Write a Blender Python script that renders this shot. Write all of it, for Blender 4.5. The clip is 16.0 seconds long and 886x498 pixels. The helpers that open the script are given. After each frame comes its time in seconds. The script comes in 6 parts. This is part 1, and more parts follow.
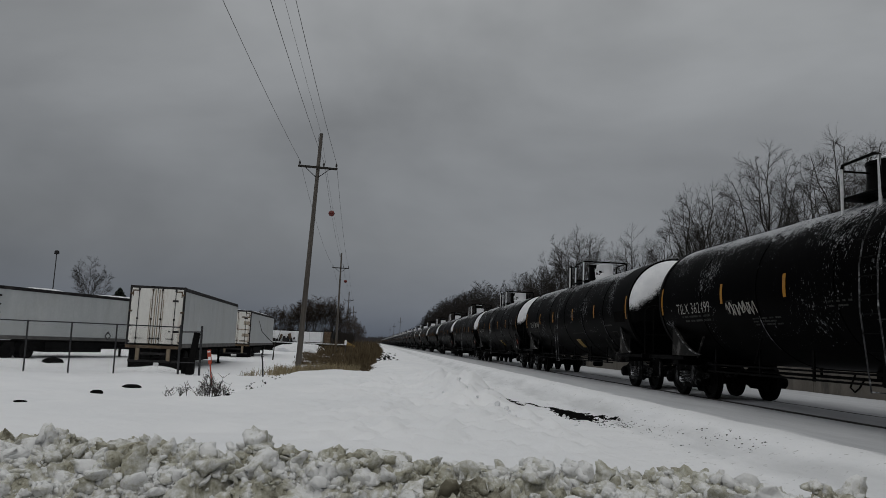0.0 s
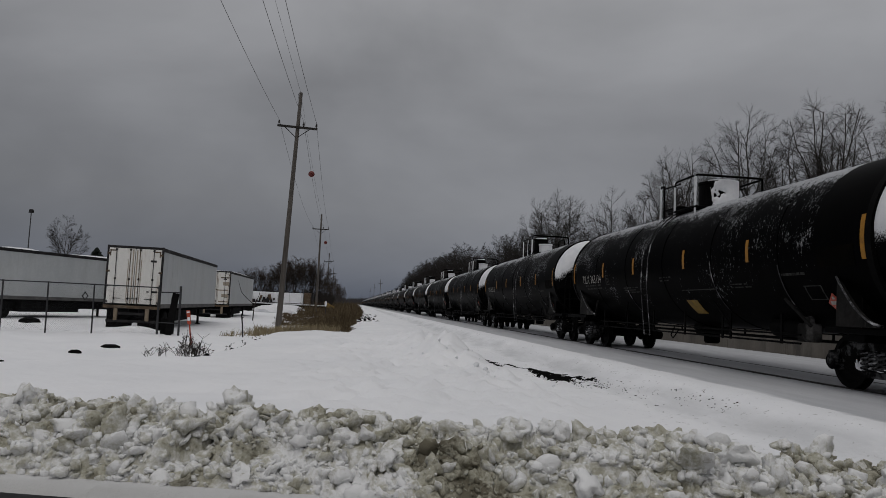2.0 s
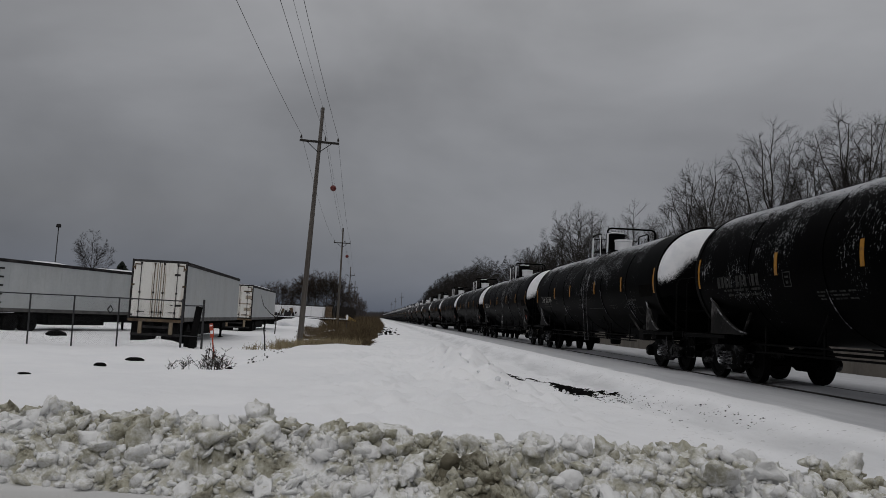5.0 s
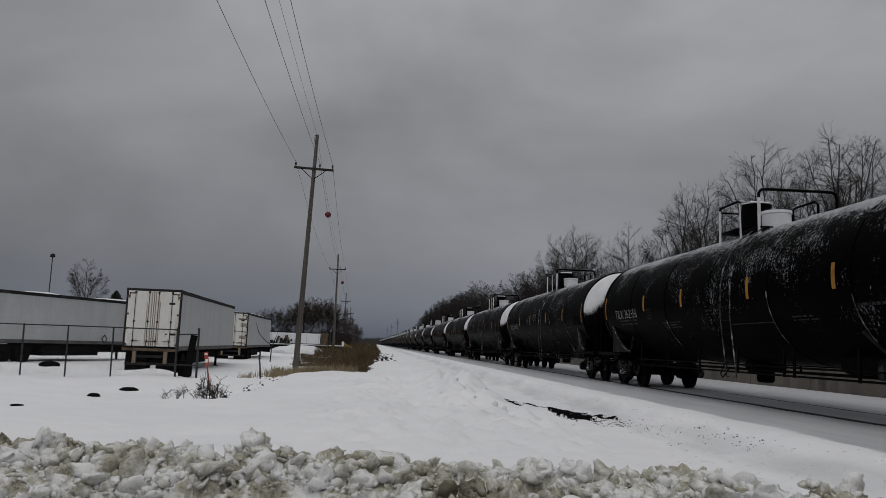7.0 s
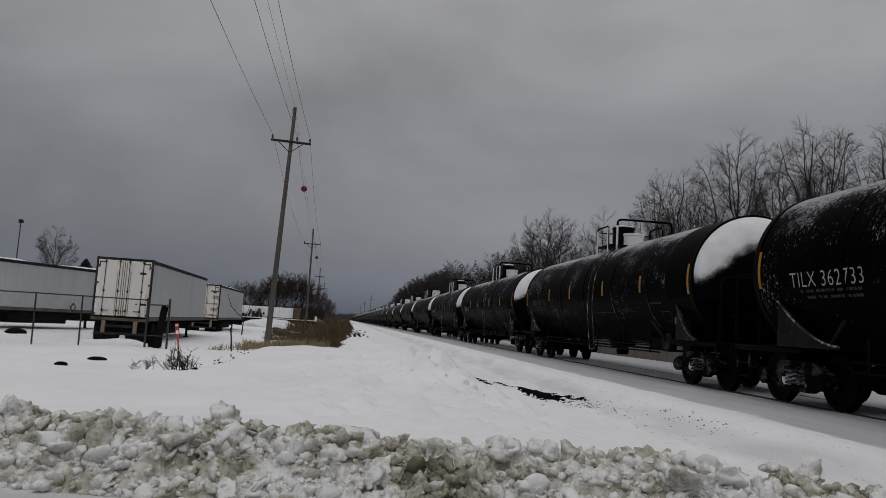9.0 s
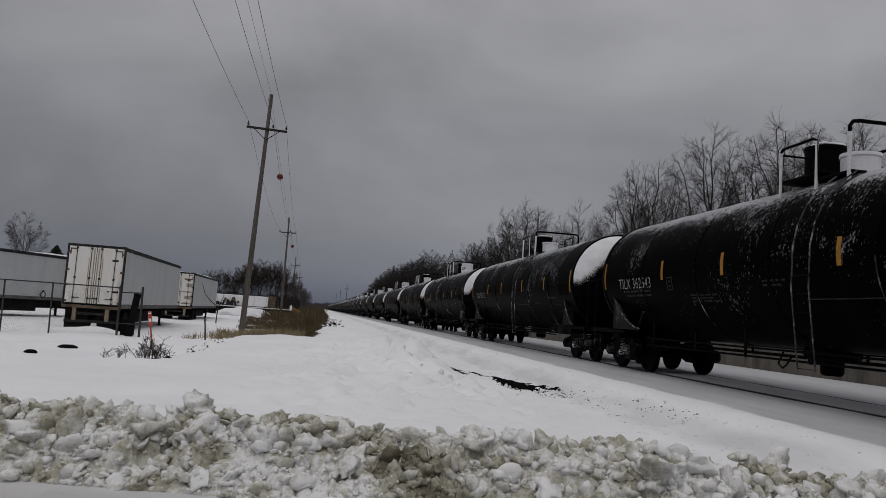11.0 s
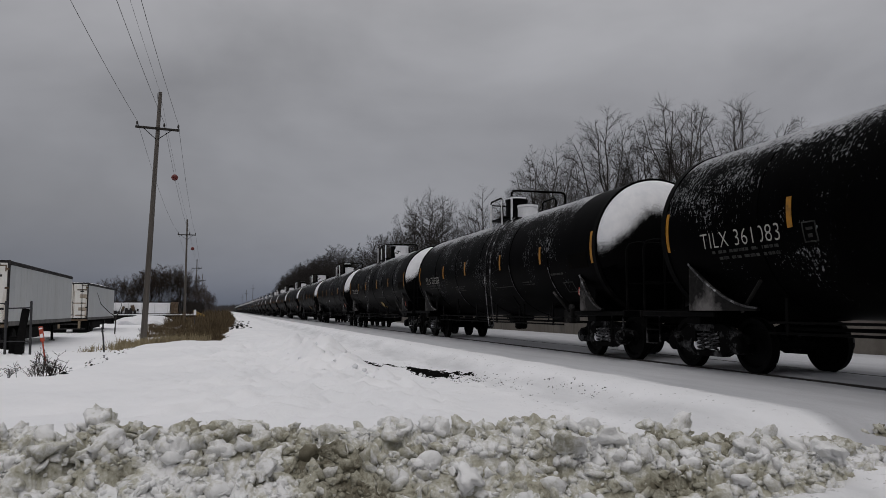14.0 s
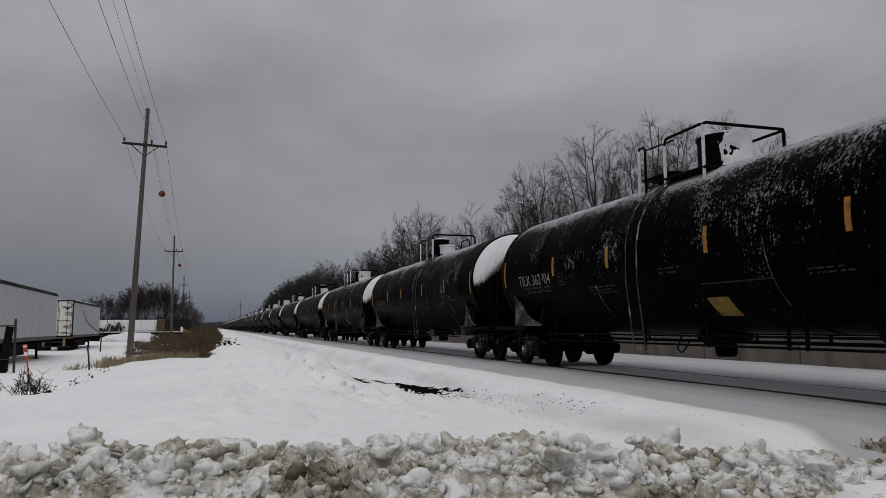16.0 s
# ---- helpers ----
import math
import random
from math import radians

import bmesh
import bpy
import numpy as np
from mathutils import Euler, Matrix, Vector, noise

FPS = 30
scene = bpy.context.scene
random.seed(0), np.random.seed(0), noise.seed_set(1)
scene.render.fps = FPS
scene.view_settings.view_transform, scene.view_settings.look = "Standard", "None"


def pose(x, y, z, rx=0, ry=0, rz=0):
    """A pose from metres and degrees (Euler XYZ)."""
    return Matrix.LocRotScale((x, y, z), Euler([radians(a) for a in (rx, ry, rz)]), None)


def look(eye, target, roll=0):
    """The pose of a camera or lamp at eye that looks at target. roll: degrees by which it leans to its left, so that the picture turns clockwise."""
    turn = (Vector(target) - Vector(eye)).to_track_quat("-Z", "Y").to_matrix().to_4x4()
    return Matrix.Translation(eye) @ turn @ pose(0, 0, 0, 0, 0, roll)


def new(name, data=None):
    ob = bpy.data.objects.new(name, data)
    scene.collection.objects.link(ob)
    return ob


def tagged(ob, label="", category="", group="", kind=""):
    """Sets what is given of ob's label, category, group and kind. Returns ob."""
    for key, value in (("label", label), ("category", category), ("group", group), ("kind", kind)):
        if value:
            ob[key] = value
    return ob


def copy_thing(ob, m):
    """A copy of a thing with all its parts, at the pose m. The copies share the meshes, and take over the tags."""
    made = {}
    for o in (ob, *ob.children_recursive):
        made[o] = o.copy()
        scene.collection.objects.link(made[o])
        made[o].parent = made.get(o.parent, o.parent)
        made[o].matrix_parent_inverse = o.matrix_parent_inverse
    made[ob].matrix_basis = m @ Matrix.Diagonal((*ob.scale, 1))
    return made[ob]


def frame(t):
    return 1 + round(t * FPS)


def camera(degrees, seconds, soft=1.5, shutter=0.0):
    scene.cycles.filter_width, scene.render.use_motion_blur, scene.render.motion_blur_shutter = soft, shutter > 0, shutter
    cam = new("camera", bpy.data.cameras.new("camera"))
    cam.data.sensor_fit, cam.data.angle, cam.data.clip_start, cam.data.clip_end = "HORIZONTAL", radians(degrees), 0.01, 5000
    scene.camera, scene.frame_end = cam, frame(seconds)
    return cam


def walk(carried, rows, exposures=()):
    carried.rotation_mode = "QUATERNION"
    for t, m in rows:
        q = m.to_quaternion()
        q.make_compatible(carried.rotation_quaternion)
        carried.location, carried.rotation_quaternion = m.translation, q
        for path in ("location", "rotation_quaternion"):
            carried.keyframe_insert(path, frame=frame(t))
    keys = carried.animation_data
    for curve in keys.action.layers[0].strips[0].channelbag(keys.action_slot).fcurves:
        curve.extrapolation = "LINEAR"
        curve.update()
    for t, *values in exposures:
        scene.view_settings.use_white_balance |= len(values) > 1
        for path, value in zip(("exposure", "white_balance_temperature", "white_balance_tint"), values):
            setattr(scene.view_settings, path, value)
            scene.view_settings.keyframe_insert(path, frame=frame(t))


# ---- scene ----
CAM_Z = 1.04          # camera above the rail head
TRACK_X = 9.3         # track centre line
CAR_LEN = 18.1        # one car, coupler to coupler
SPEED = 14.76         # metres a second, towards the camera
cam = camera(62.0, 16.0, soft=0.85)
PATH = [
    (0.0, 97.43, -2.44, -5.26),
    (0.5, 96.10, -1.59, -2.69),
    (1.0, 95.00, -1.72, -3.40),
    (1.5, 94.65, -2.83, -4.83),
    (2.0, 94.55, -2.71, -6.81),
    (2.5, 94.52, -3.08, -7.13),
    (3.0, 94.90, -3.47, -7.00),
    (3.5, 94.81, -4.40, -6.77),
    (4.0, 94.63, -3.52, -5.47),
    (6.5, 97.42, -2.06, -5.47),
    (7.0, 97.48, -2.02, -5.46),
    (7.5, 97.20, -2.31, -5.93),
    (8.0, 96.73, -2.77, -6.51),
    (8.5, 95.84, -3.24, -6.77),
    (9.0, 95.90, -3.56, -7.56),
    (11.5, 94.59, -4.20, -10.44),
    (12.0, 93.38, -4.72, -12.33),
    (12.5, 95.58, -4.17, -16.60),
    (13.0, 96.22, -2.16, -21.16),
    (13.5, 95.81, -1.37, -19.68),
    (14.0, 94.78, -0.00, -16.33),
    (14.5, 95.73, 1.50, -16.03),
    (15.0, 96.08, 1.17, -16.50),
    (15.5, 95.92, 1.22, -16.55),
    (16.0, 96.00, 0.26, -17.20),
]
walk(cam, [(t, pose(0, 0, CAM_Z, rx, ry, rz)) for t, rx, ry, rz in PATH],
     exposures=[(0.0, -0.18, 6440, 5.0), (0.5, -0.18, 6460, 6.0), (1.0, -0.18, 6470, 7.2), (1.5, -0.13, 6480, 8.5), (2.0, -0.17, 6480, 8.5), (2.5, -0.21, 6480, 8.5), (3.5, -0.22, 6480, 8.5), (4.0, -0.2, 6480, 8.5), (6.5, -0.05, 6470, 7.5), (7.0, -0.07, 6474, 7.8), (7.5, -0.17, 6478, 8.1), (8.0, -0.18, 6482, 8.4), (8.5, -0.06, 6486, 8.7), (9.0, -0.06, 6490, 9.0), (11.5, -0.04, 6500, 10.0), (12.0, -0.14, 6500, 10.0), (12.5, 0.0, 6500, 10.0), (13.0, 0.08, 6500, 10.0), (14.0, 0.11, 6500, 10.0), (16.0, 0.11, 6500, 10.0)])


# ---- sky and light: a heavy overcast ----
def make_sky():
    world = bpy.data.worlds.new("overcast_sky")
    scene.world = world
    world.use_nodes = True
    nt = world.node_tree
    n, l = nt.nodes, nt.links
    n.clear()
    out, bg = n.new("ShaderNodeOutputWorld"), n.new("ShaderNodeBackground")
    sky = n.new("ShaderNodeTexSky")
    sky.sky_type, sky.sun_disc = "NISHITA", False
    sky.sun_elevation, sky.sun_rotation = radians(55), radians(194)
    sky.dust_density = 6.0
    dim = n.new("ShaderNodeVectorMath")
    dim.operation = "SCALE"
    dim.inputs["Scale"].default_value = 0.1
    l.new(sky.outputs[0], dim.inputs[0])
    co, sep = n.new("ShaderNodeTexCoord"), n.new("ShaderNodeSeparateXYZ")
    l.new(co.outputs["Generated"], sep.inputs[0])
    # cloud deck: brighter towards the zenith, bluish grey low down
    grad = n.new("ShaderNodeValToRGB")
    e = grad.color_ramp.elements
    e[0].position, e[0].color = 0.0, (0.096, 0.109, 0.142, 1)
    e[1].position, e[1].color = 1.0, (0.56, 0.555, 0.57, 1)
    for p, c in ((0.05, (0.152, 0.161, 0.188)), (0.13, (0.218, 0.221, 0.239)), (0.28, (0.262, 0.262, 0.277)), (0.45, (0.330, 0.328, 0.340)), (0.65, (0.42, 0.417, 0.428))):
        e.new(p).color = (*c, 1)
    l.new(sep.outputs["Z"], grad.inputs[0])
    flat = n.new("ShaderNodeMapping")
    flat.inputs["Scale"].default_value = (1.0, 1.0, 2.0)
    flat.inputs["Rotation"].default_value = (0, 0, 0.5)
    l.new(co.outputs["Generated"], flat.inputs[0])
    cloud = n.new("ShaderNodeTexNoise")
    cloud.inputs["Scale"].default_value, cloud.inputs["Detail"].default_value = 2.5, 5.0
    cloud.inputs["Roughness"].default_value, cloud.inputs["Distortion"].default_value = 0.48, 0.25
    l.new(flat.outputs[0], cloud.inputs[0])
    shade = n.new("ShaderNodeMapRange")
    shade.inputs["From Min"].default_value, shade.inputs["From Max"].default_value = 0.33, 0.66
    shade.inputs["To Min"].default_value, shade.inputs["To Max"].default_value = 0.78, 1.18
    l.new(cloud.outputs[0], shade.inputs[0])
    # the deck is a little thinner towards the west
    side = n.new("ShaderNodeMapRange")
    side.inputs["From Min"].default_value, side.inputs["From Max"].default_value = -0.6, 0.7
    side.inputs["To Min"].default_value, side.inputs["To Max"].default_value = 1.05, 1.06
    l.new(sep.outputs["X"], side.inputs[0])
    both = n.new("ShaderNodeMath")
    both.operation = "MULTIPLY"
    l.new(shade.outputs[0], both.inputs[0])
    l.new(side.outputs[0], both.inputs[1])
    mul = n.new("ShaderNodeVectorMath")
    mul.operation = "SCALE"
    l.new(grad.outputs[0], mul.inputs[0])
    l.new(both.outputs[0], mul.inputs["Scale"])
    mix = n.new("ShaderNodeMix")
    mix.data_type = "RGBA"
    mix.inputs["Factor"].default_value = 0.95
    l.new(dim.outputs[0], mix.inputs[6])
    l.new(mul.outputs[0], mix.inputs[7])
    l.new(mix.outputs[2], bg.inputs[0])
    bg.inputs[1].default_value = 1.0
    l.new(bg.outputs[0], out.inputs[0])


make_sky()
sun = new("sun", bpy.data.lights.new("sun", "SUN"))
sun.data.energy, sun.data.angle, sun.data.color = 0.5, radians(40), (1.0, 0.97, 0.93)
sun.matrix_world = look((0, 0, 30), (5, 20, 0))


# ---- materials ----
def nodes_of(name):
    m = bpy.data.materials.new(name)
    m.use_nodes = True
    nt = m.node_tree
    return m, nt.nodes, nt.links, nt.nodes["Principled BSDF"]


def noise_node(n, l, co, scale, detail=4.0, rough=0.55, stretch=None, dim="3D"):
    if stretch:
        mp = n.new("ShaderNodeMapping")
        mp.inputs["Scale"].default_value = stretch
        l.new(co, mp.inputs[0])
        co = mp.outputs[0]
    t = n.new("ShaderNodeTexNoise")
    t.inputs["Scale"].default_value, t.inputs["Detail"].default_value, t.inputs["Roughness"].default_value = scale, detail, rough
    l.new(co, t.inputs["Vector"])
    return t.outputs["Fac"]


def remap(n, l, val, a, b, c=0.0, d=1.0):
    r = n.new("ShaderNodeMapRange")
    for k, v in zip(("From Min", "From Max", "To Min", "To Max"), (a, b, c, d)):
        r.inputs[k].default_value = v
    l.new(val, r.inputs[0])
    return r.outputs[0]


def calc(n, l, op, a, b=None):
    m = n.new("ShaderNodeMath")
    m.operation = op
    for i, v in enumerate((a, b)):
        if v is None:
            continue
        if isinstance(v, (int, float)):
            m.inputs[i].default_value = v
        else:
            l.new(v, m.inputs[i])
    return m.outputs[0]


def blend(n, l, fac, a, b):
    m = n.new("ShaderNodeMix")
    m.data_type = "RGBA"
    for i, v in ((0, fac), (6, a), (7, b)):
        if isinstance(v, tuple):
            m.inputs[i].default_value = (*v, 1)
        elif isinstance(v, (int, float)):
            m.inputs[i].default_value = v
        else:
            l.new(v, m.inputs[i])
    return m.outputs[2]


def relief(n, l, b, height, strength, dist):
    bump = n.new("ShaderNodeBump")
    bump.inputs["Strength"].default_value, bump.inputs["Distance"].default_value = strength, dist
    l.new(height, bump.inputs["Height"])
    l.new(bump.outputs[0], b.inputs["Normal"])


def surface(name, c1, c2, scale=6.0, rough=0.7, metal=0.0, bump=0.15, dist=0.01, fine=8.0, stain=None, stain_amt=0.5, stretch=None, vary=0.0, spec=0.35):
    """Two colours over coarse and fine noise, an optional stain, and fine relief."""
    m, n, l, b = nodes_of(name)
    co = n.new("ShaderNodeTexCoord").outputs["Object"]
    if vary:
        info = n.new("ShaderNodeObjectInfo")
        off = n.new("ShaderNodeVectorMath")
        off.operation = "ADD"
        l.new(co, off.inputs[0])
        sc = n.new("ShaderNodeVectorMath")
        sc.operation = "SCALE"
        sc.inputs[0].default_value = (37.0, 19.0, 53.0)
        l.new(info.outputs["Random"], sc.inputs["Scale"])
        l.new(sc.outputs[0], off.inputs[1])
        co = off.outputs[0]
    coarse = noise_node(n, l, co, scale, 5, 0.6, stretch)
    grain = noise_node(n, l, co, scale * fine, 3, 0.6)
    both = calc(n, l, "ADD", calc(n, l, "MULTIPLY", coarse, 0.7), calc(n, l, "MULTIPLY", grain, 0.3))
    col = blend(n, l, remap(n, l, both, 0.35, 0.65), c1, c2)
    if stain:
        s = noise_node(n, l, co, scale * 0.55, 6, 0.7, stretch)
        col = blend(n, l, remap(n, l, s, 0.52, 0.68, 0.0, stain_amt), col, stain)
    l.new(col, b.inputs["Base Color"])
    l.new(remap(n, l, both, 0.3, 0.7, max(rough - 0.1, 0.02), min(rough + 0.1, 1.0)), b.inputs["Roughness"])
    b.inputs["Metallic"].default_value = metal
    b.inputs["Specular IOR Level"].default_value = spec
    relief(n, l, b, both, bump, dist)
    return m


def ground_material():
    """Wind-packed snow, greyer on the track bed."""
    m, n, l, b = nodes_of("field_snow")
    co = n.new("ShaderNodeTexCoord").outputs["Object"]
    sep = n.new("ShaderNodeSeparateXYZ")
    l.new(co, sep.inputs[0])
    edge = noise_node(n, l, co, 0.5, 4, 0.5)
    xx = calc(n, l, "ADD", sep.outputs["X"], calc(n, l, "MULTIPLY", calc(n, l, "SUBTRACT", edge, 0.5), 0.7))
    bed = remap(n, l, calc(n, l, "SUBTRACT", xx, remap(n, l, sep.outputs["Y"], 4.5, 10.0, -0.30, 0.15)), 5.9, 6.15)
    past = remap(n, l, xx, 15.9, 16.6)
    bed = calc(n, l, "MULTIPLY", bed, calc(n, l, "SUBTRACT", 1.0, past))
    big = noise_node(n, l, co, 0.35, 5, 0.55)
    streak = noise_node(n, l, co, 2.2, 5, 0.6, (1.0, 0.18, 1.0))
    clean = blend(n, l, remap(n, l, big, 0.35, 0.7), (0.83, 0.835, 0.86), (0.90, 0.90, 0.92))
    # streaked mid-grey tone for the whole track bed
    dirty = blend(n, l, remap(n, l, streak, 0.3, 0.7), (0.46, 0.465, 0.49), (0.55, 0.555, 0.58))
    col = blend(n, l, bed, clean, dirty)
    # slush and road dirt on the verge
    off = calc(n, l, "ADD", sep.outputs["Y"], calc(n, l, "MULTIPLY", sep.outputs["X"], 0.2))
    verge = calc(n, l, "SUBTRACT", 1.0, remap(n, l, calc(n, l, "ADD", off, calc(n, l, "MULTIPLY", edge, 0.5)), 6.1, 7.0))
    verge = calc(n, l, "MULTIPLY", verge, remap(n, l, sep.outputs["X"], 3.6, 5.0, 0.8, 0.0))
    col = blend(n, l, verge, col, (0.42, 0.415, 0.40))
    # specks of grit between the drift and the bed
    grit = noise_node(n, l, co, 9.0, 3, 0.7)
    zone = calc(n, l, "MULTIPLY", remap(n, l, xx, 3.4, 4.3), calc(n, l, "SUBTRACT", 1.0, remap(n, l, xx, 5.4, 6.3)))
    col = blend(n, l, calc(n, l, "MULTIPLY", zone, remap(n, l, grit, 0.62, 0.70, 0.0, 0.55)), col, (0.22, 0.21, 0.20))
    # a greyish, streaky band along the trough
    trough_band = calc(n, l, "MULTIPLY", remap(n, l, xx, 4.55, 4.8), calc(n, l, "SUBTRACT", 1.0, remap(n, l, xx, 5.0, 5.3)))
    col = blend(n, l, calc(n, l, "MULTIPLY", trough_band, remap(n, l, streak, 0.35, 0.65, 0.15, 0.75)), col, (0.58, 0.585, 0.60))
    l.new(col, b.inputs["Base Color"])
    b.inputs["Roughness"].default_value = 0.8
    b.inputs["Specular IOR Level"].default_value = 0.1
    fine = noise_node(n, l, co, 14.0, 5, 0.65)
    mid = noise_node(n, l, co, 1.7, 5, 0.55)
    h = calc(n, l, "ADD", calc(n, l, "MULTIPLY", mid, 1.0), calc(n, l, "MULTIPLY", fine, 0.18))
    relief(n, l, b, h, 0.8, 0.09)
    return m


def bank_material(name="ploughed_snow", grime=0.0):
    """Ploughed snow: white, with beige-grey road grime soaked into it in patches and a little dark grit."""
    m, n, l, b = nodes_of(name)
    geo, info = n.new("ShaderNodeNewGeometry"), n.new("ShaderNodeObjectInfo")
    co = geo.outputs["Position"]
    rnd = calc(n, l, "FRACT", calc(n, l, "ADD", geo.outputs["Random Per Island"], info.outputs["Random"]))
    big = noise_node(n, l, co, 0.9, 3, 0.55)
    patch = noise_node(n, l, co, 3.2, 4, 0.6)
    fine = noise_node(n, l, co, 22.0, 5, 0.7)
    amt = calc(n, l, "ADD", calc(n, l, "ADD", calc(n, l, "MULTIPLY", big, 0.42), calc(n, l, "MULTIPLY", patch, 0.52)), calc(n, l, "ADD", calc(n, l, "MULTIPLY", fine, 0.32), calc(n, l, "MULTIPLY", rnd, 0.12)))
    col = blend(n, l, remap(n, l, amt, 0.645 - grime, 0.765 - grime), (0.84, 0.84, 0.842), (0.45, 0.435, 0.355))
    col = blend(n, l, remap(n, l, amt, 0.775 - grime, 0.87 - grime, 0.0, 0.92), col, (0.14, 0.125, 0.09))
    grit = noise_node(n, l, co, 60.0, 3, 0.7)
    col = blend(n, l, calc(n, l, "MULTIPLY", remap(n, l, grit, 0.62, 0.70, 0.0, 0.5), remap(n, l, amt, 0.62, 0.80)), col, (0.10, 0.09, 0.07))
    l.new(col, b.inputs["Base Color"])
    b.inputs["Roughness"].default_value = 0.88
    b.inputs["Specular IOR Level"].default_value = 0.1
    mid = noise_node(n, l, co, 11.0, 5, 0.7)
    relief(n, l, b, calc(n, l, "ADD", mid, calc(n, l, "MULTIPLY", fine, 0.5)), 0.5, 0.04)
    return m


def tank_material():
    """Black painted steel: rime on the crown that ends in a fringe of drips, thin frozen runs down the flank."""
    m, n, l, b = nodes_of("black_tank_paint")
    raw = n.new("ShaderNodeTexCoord").outputs["Object"]
    info = n.new("ShaderNodeObjectInfo")
    off = n.new("ShaderNodeCombineXYZ")
    l.new(calc(n, l, "MULTIPLY", info.outputs["Random"], 40.0), off.inputs["Y"])
    add = n.new("ShaderNodeVectorMath")
    l.new(raw, add.inputs[0])
    l.new(off.outputs[0], add.inputs[1])
    co = add.outputs[0]
    sep = n.new("ShaderNodeSeparateXYZ")
    l.new(raw, sep.inputs[0])
    z, y = sep.outputs["Z"], sep.outputs["Y"]
    up = calc(n, l, "ARCSINE", calc(n, l, "MINIMUM", calc(n, l, "MULTIPLY", calc(n, l, "SUBTRACT", z, 2.45), 0.64), 0.999))
    clump = noise_node(n, l, co, 19.0, 4, 0.72)
    drip = noise_node(n, l, co, 10.0, 4, 0.65, (1.0, 2.6, 0.45))
    patch = noise_node(n, l, co, 0.9, 4, 0.55)
    f = calc(n, l, "ADD", calc(n, l, "MULTIPLY", clump, 0.6), calc(n, l, "MULTIPLY", drip, 0.4))
    crown = calc(n, l, "ADD", calc(n, l, "ADD", f, calc(n, l, "MULTIPLY", calc(n, l, "SUBTRACT", patch, 0.5), 0.25)), remap(n, l, up, 0.50, 1.02, -0.07, 0.17))
    flank = calc(n, l, "ADD", calc(n, l, "ADD", f, calc(n, l, "MULTIPLY", calc(n, l, "SUBTRACT", patch, 0.5), 0.50)), remap(n, l, up, -0.8, 0.5, -0.09, 0.012))
    # the jacketed end section sheds its rime
    bare = remap(n, l, y, -6.42, -6.30, -0.25, 0.0)
    crown = remap(n, l, calc(n, l, "ADD", crown, bare), 0.575, 0.635)
    flank = remap(n, l, calc(n, l, "ADD", flank, bare), 0.575, 0.64, 0.0, 0.55)
    frost = calc(n, l, "MAXIMUM", crown, flank)
    grime = noise_node(n, l, co, 1.3, 5, 0.6, (1, 1, 0.4))
    paint = blend(n, l, remap(n, l, grime, 0.4, 0.75), (0.0004, 0.0004, 0.0005), (0.0018, 0.0018, 0.002))
    dust = calc(n, l, "MULTIPLY", remap(n, l, z, 1.9, 0.9), remap(n, l, grime, 0.35, 0.7, 0.1, 0.5))
    paint = blend(n, l, calc(n, l, "MULTIPLY", dust, 0.35), paint, (0.02, 0.019, 0.018))
    col = blend(n, l, calc(n, l, "MULTIPLY", frost, 0.78), paint, (0.54, 0.55, 0.58))
    l.new(col, b.inputs["Base Color"])
    l.new(blend(n, l, frost, (0.42, 0.42, 0.42), (0.9, 0.9, 0.9)), b.inputs["Roughness"])
    b.inputs["Specular IOR Level"].default_value = 0.008
    relief(n, l, b, frost, 0.6, 0.03)
    return m


